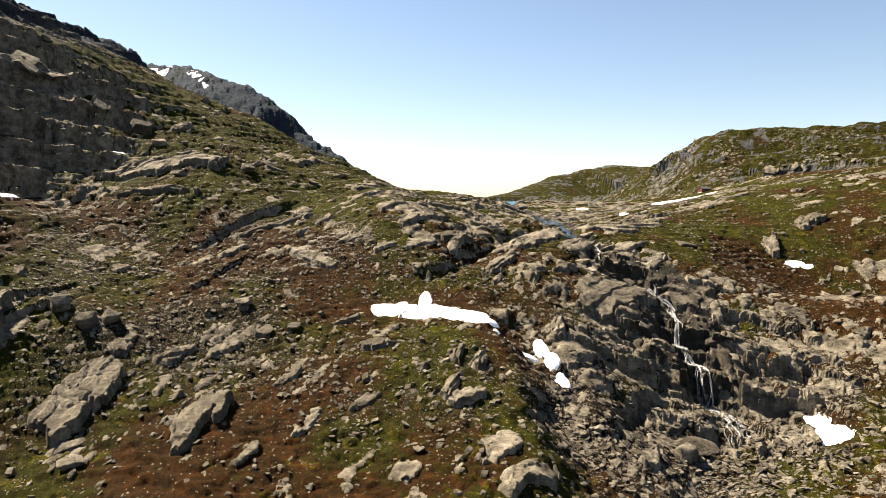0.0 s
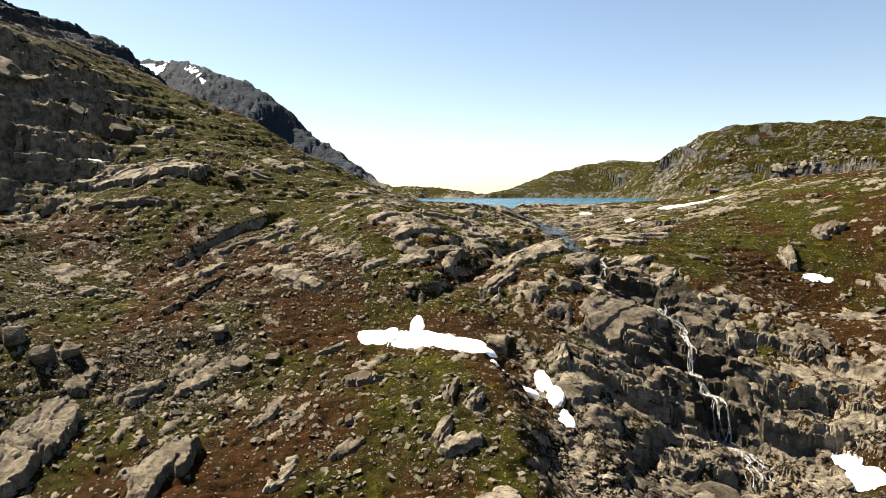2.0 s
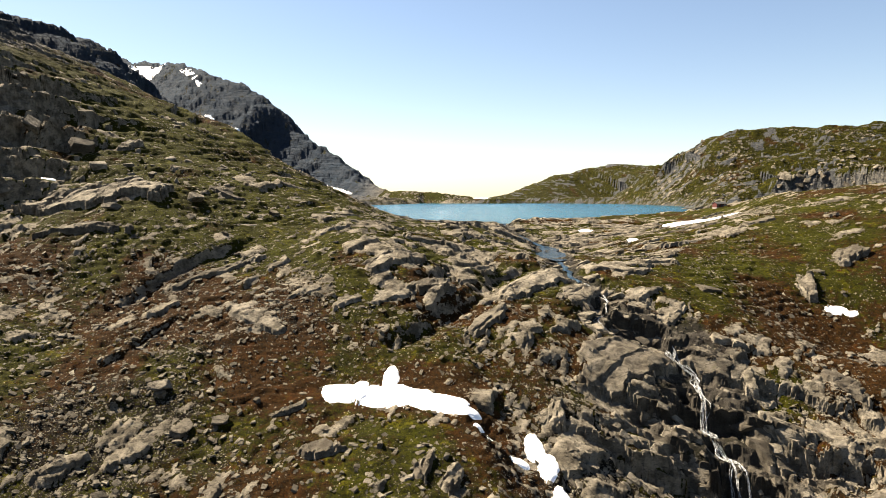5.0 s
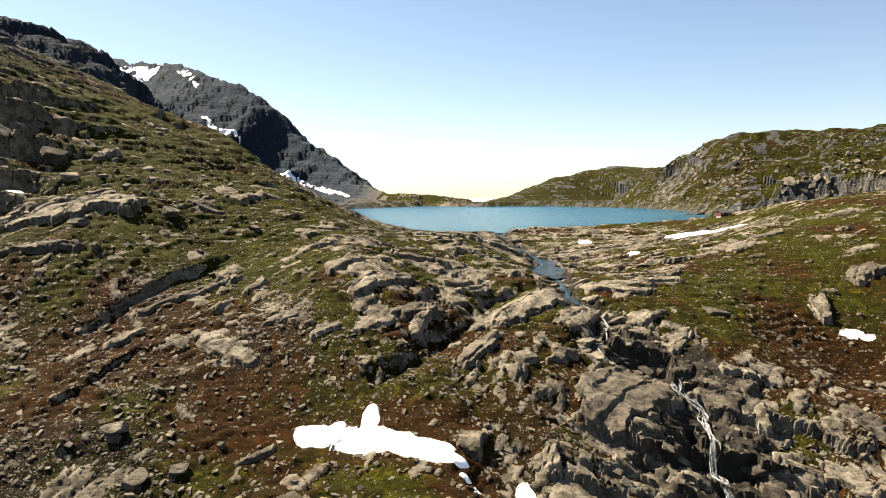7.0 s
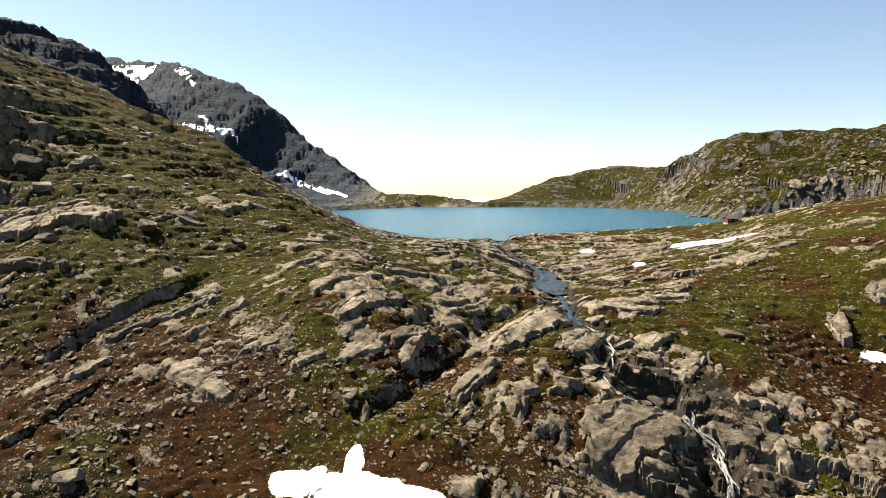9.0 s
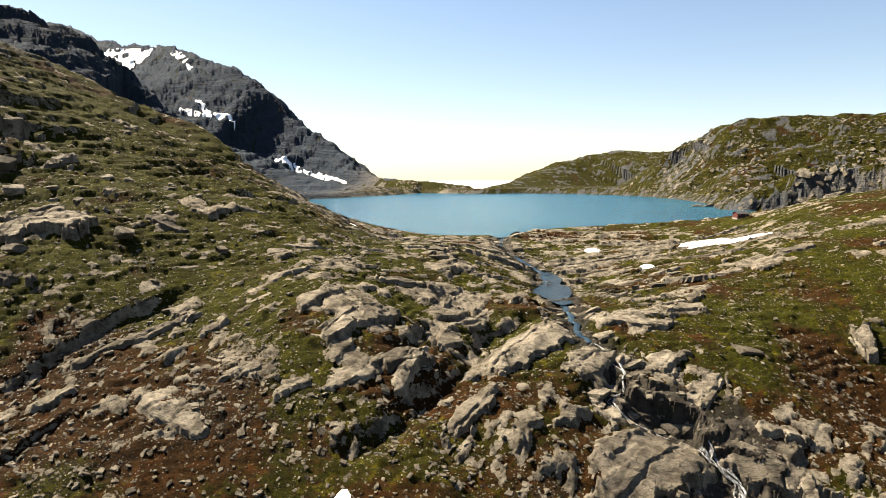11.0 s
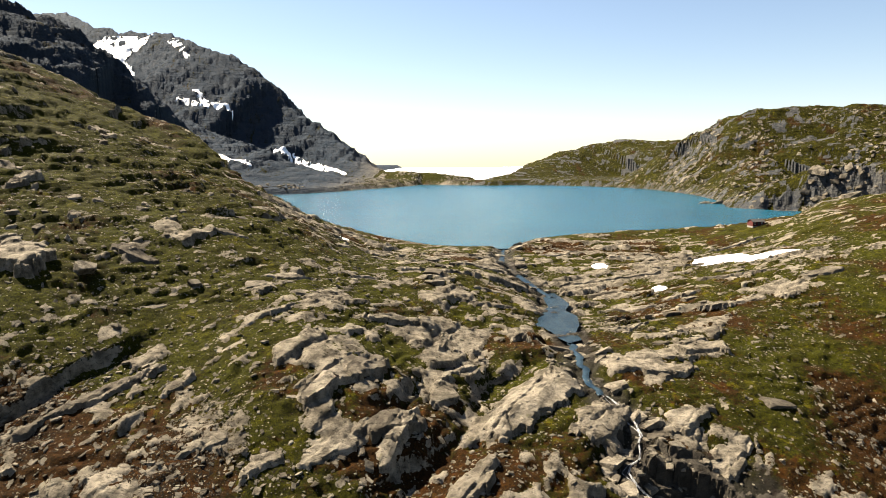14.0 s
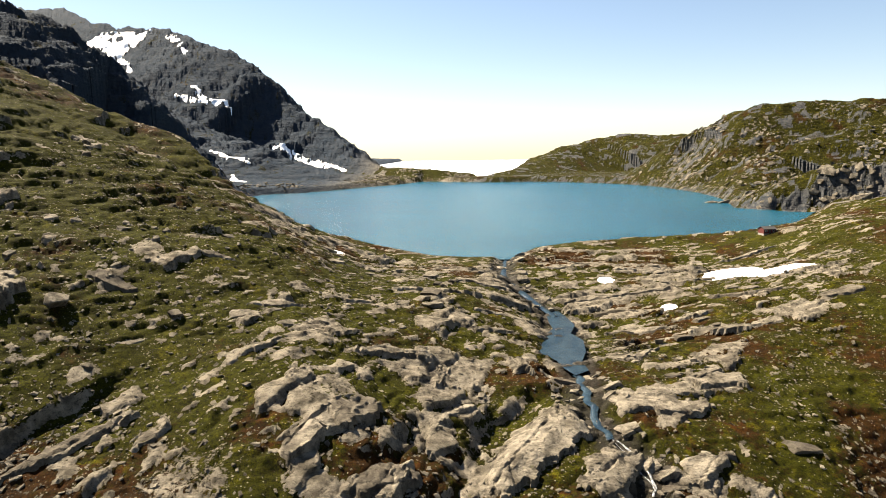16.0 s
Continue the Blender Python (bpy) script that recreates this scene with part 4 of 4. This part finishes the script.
loose_boulders(27, 40, (215, 420, 520, 800), (4.0, 12.0), "grey rock outcrop on the green hillside", "outcrops on the far hill",
               lambda a, b: 0.1 * step(0.45, 0.6, clouds(a, b, 70, 3, 290)) * (lake_distance(a, b) > 6), (0.2, 0.4), 20, -0.05, 8, "rock_outcrop")
loose_boulders(28, 40, (240, 330, 470, 545), (4.0, 13.0), "dark broken rock of the shore cliff", "rocks of the shore cliff",
               lambda a, b: 0.4 * (lake_distance(a, b) > 1) * (np.abs(away(a, b, COVE)[0] - 21) < 8), (0.3, 0.6), 140, 0.0, 8, "rock_outcrop")


stone_field("talus", 15, 16000, (-300, 30, 640, 1075), (1.0, 5.5), lambda x, y: step(75, 10, lake_distance(x, y)) * (lake_distance(x, y) > 0.5) * step(0.3, 0.6, clouds(x, y, 40, 3, 295)), "dark angular talus on the far lake shore")
stone_field("hillside_stones", 17, 12000, (215, 520, 480, 960), (1.0, 6.0), lambda x, y: 0.8 * step(0.4, 0.62, clouds(x, y, 45, 4, 296)) * (lake_distance(x, y) > 1), "pale grey stones and outcrops on the far hillside")
stone_field("shore_stones", 16, 2500, (180, 330, 480, 960), (1.0, 4.5), lambda x, y: step(30, 4, lake_distance(x, y)) * (lake_distance(x, y) > 0.5), "grey blocks along the far lake shore")


# ---------------------------------------------------------------- snow
def snow_patch(spots, spacing, thick, label, lines=()):
    """Old snow that lies on the land: soft ellipses (x, y, half x, half y) and strips (polyline with half widths)."""
    xs, ys, wide = [], [], 4 * spacing
    for cx, cy, rx, ry in spots:
        xs += [cx - rx - wide, cx + rx + wide]
        ys += [cy - ry - wide, cy + ry + wide]
    for line in lines:
        for cx, cy, w in line:
            xs += [cx - w - wide, cx + w + wide]
            ys += [cy - w - wide, cy + w + wide]
    gx, gy = np.arange(min(xs), max(xs), spacing), np.arange(min(ys), max(ys), spacing)
    x, y = np.meshgrid(gx, gy)
    m = np.full(x.shape, -9.0)
    for cx, cy, rx, ry in spots:
        m = np.maximum(m, 1 - np.sqrt(((x - cx) / rx) ** 2 + ((y - cy) / ry) ** 2))
    for line in lines:
        d, w = away(x, y, line)
        m = np.maximum(m, 1 - d / np.maximum(w, 0.01))
    m = m + 0.55 * (clouds(x, y, 8 * spacing + 1, 3, 300) - 0.5)
    z = ground_at(x.ravel(), y.ravel()).reshape(x.shape)
    if lines:
        rough = np.hypot(*np.gradient(local_mean(z, 1), spacing))
        m = m - 1.0 * step(1.8, 3.0, rough)
    lift = np.where(m > 0, thick * (0.15 + 0.5 * step(0, 0.3, m)), -0.5 * thick) + 0.1
    smooth = z
    for k in ((3, 3) if lines else (2, 2)):
        smooth = local_mean(smooth, k)
    z = np.where(m > 0, np.maximum(smooth, z - (0.4 if not lines else 2.0) * thick), z) + lift
    on = m > -0.12
    mark = np.where(on, np.arange(1, m.size + 1).reshape(m.shape), 0)
    while True:
        wide_mark = np.pad(mark, 1)
        best = np.maximum.reduce([wide_mark[1 + a:wide_mark.shape[0] - 1 + a, 1 + b:wide_mark.shape[1] - 1 + b] for a in (-1, 0, 1) for b in (-1, 0, 1)])
        best = np.where(on, best, 0)
        if (best == mark).all():
            break
        mark = best
    q = quads(*x.shape)
    owner = mark.ravel()[q].max(axis=1)
    for k in np.unique(owner[owner > 0]):
        own = q[owner == k]
        if len(own) < 24:
            continue
        used, own = np.unique(own, return_inverse=True)
        ob = mesh_of("snow_patch", np.stack((x, y, z), -1).reshape(-1, 3)[used], own.reshape(-1, 4), SNOW, True)
        tagged(ob, label, "snow", "snow patches")


snow_patch([(-12.6, 148.6, 4.4, 2.6), (-4, 147.2, 7.0, 3.2), (4, 145.3, 5.6, 2.4), (9, 143, 2.6, 1.4), (-4.8, 152.3, 1.5, 3.4), (-10, 150.2, 1.5, 1.6)], 0.25, 0.45, "melting white snow patch in a heath hollow")
snow_patch([(20.6, 140.8, 1.5, 3.2), (22.6, 136.6, 1.6, 2.8)], 0.25, 0.5, "narrow remnant of snow in a rocky gully")
snow_patch([(24, 131.3, 1.5, 2.0)], 0.25, 0.5, "small remnant of snow in a rocky gully")
snow_patch([(13.2, 138.6, 1.1, 0.7), (17.8, 136.6, 1.5, 0.9), (11.2, 140.4, 0.9, 0.7)], 0.2, 0.4, "small remnant of snow among stones")
snow_patch([(76.6, 134.2, 2.4, 3.2), (77.6, 129.8, 3.6, 3.2)], 0.3, 0.6, "rounded snow patch below the waterfall cliff")
snow_patch([(108.6, 206, 3.4, 1.3), (111.5, 205, 2.0, 0.9)], 0.3, 0.4, "small snow patch under a rock step")
snow_patch([(101, 302, 9, 6), (112, 293, 11, 4.5)], 0.4, 1.1, "long white snow bank near the lake outlet")
snow_patch([(62, 308, 3.2, 3.2)], 0.4, 0.5, "small snow patch on bare rock slabs")
snow_patch([(72.8, 276, 2.2, 2.2)], 0.35, 0.5, "small snow patch under a rock ledge")
snow_patch([(-27, 311, 2.0, 3.0)], 0.4, 0.5, "small snow patch between dark rocks")
snow_patch([(-118, 176, 3.2, 4.0)], 0.4, 0.6, "snow patch at the foot of the shaded cliff")
snow_patch([(-110, 222, 2.6, 1.6)], 0.4, 0.6, "small snow patch beside the large slab")
snow_patch([(-735, 1500, 38, 26), (-690, 1495, 60, 30)], 3.0, 1.5, "snowfield under the mountain top")
for strip, text in (([(-706, 1477, 3), (-679, 1460, 8), (-604, 1362, 3)], "steep snow strip on the dark mountain side"),
                    ([(-453, 1278, 3), (-421, 1253, 7), (-377, 1247, 3)], "broad snow strip below a mountain cliff"),
                    ([(-479, 1266, 2), (-435, 1248, 4)], "narrow snow strip beside a broader one"),
                    ([(-337, 1032, 2), (-307, 1013, 4), (-272, 995, 2)], "snow strip low on the mountain side"),
                    ([(-256, 704, 2), (-255, 713, 3)], "small snow patch on the dark rock shoulder"),
                    ([(-297, 1215, 2), (-257, 1205, 5), (-208, 1171, 4), (-161, 1120, 2)], "long snow strip above the far shore"),
                    ([(-247, 816, 1.5), (-282, 956, 3), (-248, 906, 1.5)], "snow strip on the talus by the lake"),
                    ([(-565, 1452, 5), (-536, 1420, 6)], "small snow patch high on the mountain"),
                    ([(-520, 1396, 3), (-501, 1374, 3)], "small snow strip under the mountain rim")):
    snow_patch([], 1.4, 1.1, text, [strip])



# ---------------------------------------------------------------- running water
def ribbon(name, line, width, rise, material, seed, label, kind="structure", wander=0.0, follow=False):
    """A strip of water along a polyline of (x, y, z)."""
    rng = np.random.RandomState(seed)
    pts = []
    for (ax, ay, az), (bx, by, bz) in zip(line[:-1], line[1:]):
        n = max(2, int(math.hypot(bx - ax, by - ay) / 0.5))
        pts += [(ax + (bx - ax) * k / n, ay + (by - ay) * k / n, az + (bz - az) * k / n) for k in range(n)]
    p = np.array(pts + [line[-1]], float)
    p[:, 0] += wander * 2 * (grain(p[:, 1], p[:, 0] * 0.3, 2.2, seed) - 0.5)
    way = np.gradient(p[:, :2], axis=0)
    way /= np.linalg.norm(way, axis=1, keepdims=True) + 1e-9
    side = np.stack((-way[:, 1], way[:, 0]), 1)
    verts = []
    for s in (-1, -0.5, 0, 0.5, 1):
        w = width * (0.75 + 0.5 * grain(p[:, 0], p[:, 1], 4, seed + 3)) * s
        q = p[:, :2] + side * w[:, None]
        z = ground_at(q[:, 0], q[:, 1]) if follow else p[:, 2]
        if follow:
            z = np.convolve(np.pad(np.maximum.reduce([np.r_[z[0], z[:-1]], z, np.r_[z[1:], z[-1]]]), 2, mode="edge"), np.full(5, 0.2), mode="valid")
        verts.append(np.stack((q[:, 0], q[:, 1], z + rise * (1 - 0.7 * abs(s))), 1))
    n = len(p)
    v = np.stack(verts, 1).reshape(-1, 3)
    return tagged(mesh_of(name, v, quads(n, 5), material, True), label, "stream", kind=kind)


ribbon("water", OUTLET[:5], 1.1, 0.5, STREAM, 1, "clear stream that leaves the lake between rocks")
pool_ring = [(38.8, 281.8), (42.5, 284.5), (43.7, 276.2), (44.8, 266.8), (42.3, 258.4), (44.3, 252.1), (43.2, 242.6), (40.9, 235.0), (41.2, 228.8), (37.8, 225.9), (36.1, 230.3), (35.3, 235.9), (31.7, 242.8), (30.8, 249.3), (35.0, 255.8), (38.3, 262.9), (38.2, 271.2)]
bm = bmesh.new()
bmesh.ops.triangulate(bm, faces=[bm.faces.new([bm.verts.new((a, b, -5.95)) for a, b in pool_ring])])
bmesh.ops.recalc_face_normals(bm, faces=bm.faces)
pool = bpy.data.meshes.new("pool")
bm.to_mesh(pool)
bm.free()
pool.materials.append(STREAM)
tagged(new("water", pool), "dark clear pool of the stream among pebbles", "pool", kind="structure")
ribbon("water", OUTLET[6:10], 0.75, 0.35, STREAM, 2, "dark stream running between rock slabs", "structure", 0.9)
for k in range(2):
    ribbon("cascade", [(a + 0.7 * (k - 0.5), b, c) for a, b, c in OUTLET[9:17]], 0.13 + 0.07 * k, 0.14, FOAM, 20 + 10 * k, "white cascade over dark wet rock", "structure", 0.7, True)
for k in range(6):
    ribbon("waterfall", [(a + 0.18 * (k - 2.5) + (0.45 * (k - 2.5) if j > 6 else 0), b, c) for j, (a, b, c) in enumerate(FALLS[:12])], 0.07 + 0.05 * (k % 3), 0.25, FOAM, 40 + k,
           "thin white strands of falling water on dark rock", "structure", 1.2, True)


# ---------------------------------------------------------------- hut
def part(name, bm, material, parent, label=""):
    me = bpy.data.meshes.new(name)
    bmesh.ops.recalc_face_normals(bm, faces=bm.faces)
    bm.to_mesh(me)
    bm.free()
    me.materials.append(material)
    ob = new(name, me)
    ob.parent = parent
    if label:
        tagged(ob, label)
    return ob


def box(bm, x0, x1, y0, y1, z0, z1):
    v = [bm.verts.new((x, y, z)) for x in (x0, x1) for y in (y0, y1) for z in (z0, z1)]
    for f in ((0, 1, 3, 2), (4, 6, 7, 5), (0, 4, 5, 1), (2, 3, 7, 6), (0, 2, 6, 4), (1, 5, 7, 3)):
        bm.faces.new([v[i] for i in f])
    return bm


def hut(x, y, turn):
    red, tar, white = plain_material("red_boards", (0.075, 0.013, 0.010)), plain_material("dark_roof", (0.035, 0.033, 0.032)), plain_material("white_paint", (0.6, 0.6, 0.58))
    glass, stone = plain_material("dark_pane", (0.02, 0.025, 0.03), 0.1), plain_material("footing_stone", (0.2, 0.19, 0.17))
    base = new("hut")
    z = float(ground_at(x, y)[0])
    base.matrix_world = Matrix.Translation((x, y, z)) @ pose(0, 0, 0, 0, 0, turn)
    part("footing", box(bmesh.new(), -2.75, 2.75, -1.85, 1.85, -1.2, 0.25), stone, base, "grey stone footing")
    bm = box(bmesh.new(), -2.7, 2.7, -1.8, 1.8, 0.25, 2.1)
    for sx in (-2.7, 2.62):
        a = [bm.verts.new(p) for p in ((sx, -1.8, 2.1), (sx, 1.8, 2.1), (sx, 0, 2.95), (sx + 0.08, -1.8, 2.1), (sx + 0.08, 1.8, 2.1), (sx + 0.08, 0, 2.95))]
        for f in ((0, 1, 2), (3, 5, 4), (0, 2, 5, 3), (1, 4, 5, 2)):
            bm.faces.new([a[i] for i in f])
    wall = part("wall", bm, red, base, "dark red board wall")
    bm = bmesh.new()
    for i in range(36):
        box(bm, -2.7 + 0.15 * i, -2.6 + 0.15 * i, -1.83, -1.8, 0.25, 2.1)
    part("boards", bm, red, wall)
    for s in (-1, 1):
        bm = bmesh.new()
        a = [bm.verts.new((px, py, pz + dz)) for dz in (0, 0.09) for px, py, pz in ((-3, s * 2.2, 1.95), (3, s * 2.2, 1.95), (3, 0, 2.98), (-3, 0, 2.98))]
        for f in ((0, 1, 2, 3), (4, 5, 6, 7), (0, 1, 5, 4), (1, 2, 6, 5), (2, 3, 7, 6), (3, 0, 4, 7)):
            bm.faces.new([a[i] for i in f])
        part("roof", bm, tar, base, "dark tarred roof slope")
    part("chimney", box(bmesh.new(), 1.0, 1.4, -0.2, 0.2, 2.7, 3.4), stone, base)
    door = part("door", box(bmesh.new(), -0.45, 0.4, -1.88, -1.83, 0.27, 1.95), tar, base, "dark wooden door")
    part("handle", box(bmesh.new(), 0.25, 0.33, -1.93, -1.88, 1.05, 1.1), white, door)
    for cx in (-1.7, 1.6):
        frame_part = part("window_frame", box(bmesh.new(), cx - 0.4, cx + 0.4, -1.87, -1.83, 0.95, 1.7), white, base, "white window frame")
        part("pane", box(bmesh.new(), cx - 0.32, cx + 0.32, -1.89, -1.87, 1.02, 1.63), glass, frame_part)
    return tagged(base, "small dark red wooden hut on the lake shore", "hut")


hut(139, 362, 12)
# rocks in the shallow water off the point
for i, (x, y, size) in enumerate(((216, 604, 7), (208, 606, 5), (221, 600, 4))):
    boulder("rock", 700 + i, (x, y, size * 1.8, size, 3.0, 20 * i), "pale low rock standing out of the lake", "rock", "rocks in the lake", 0.0, 0.2)
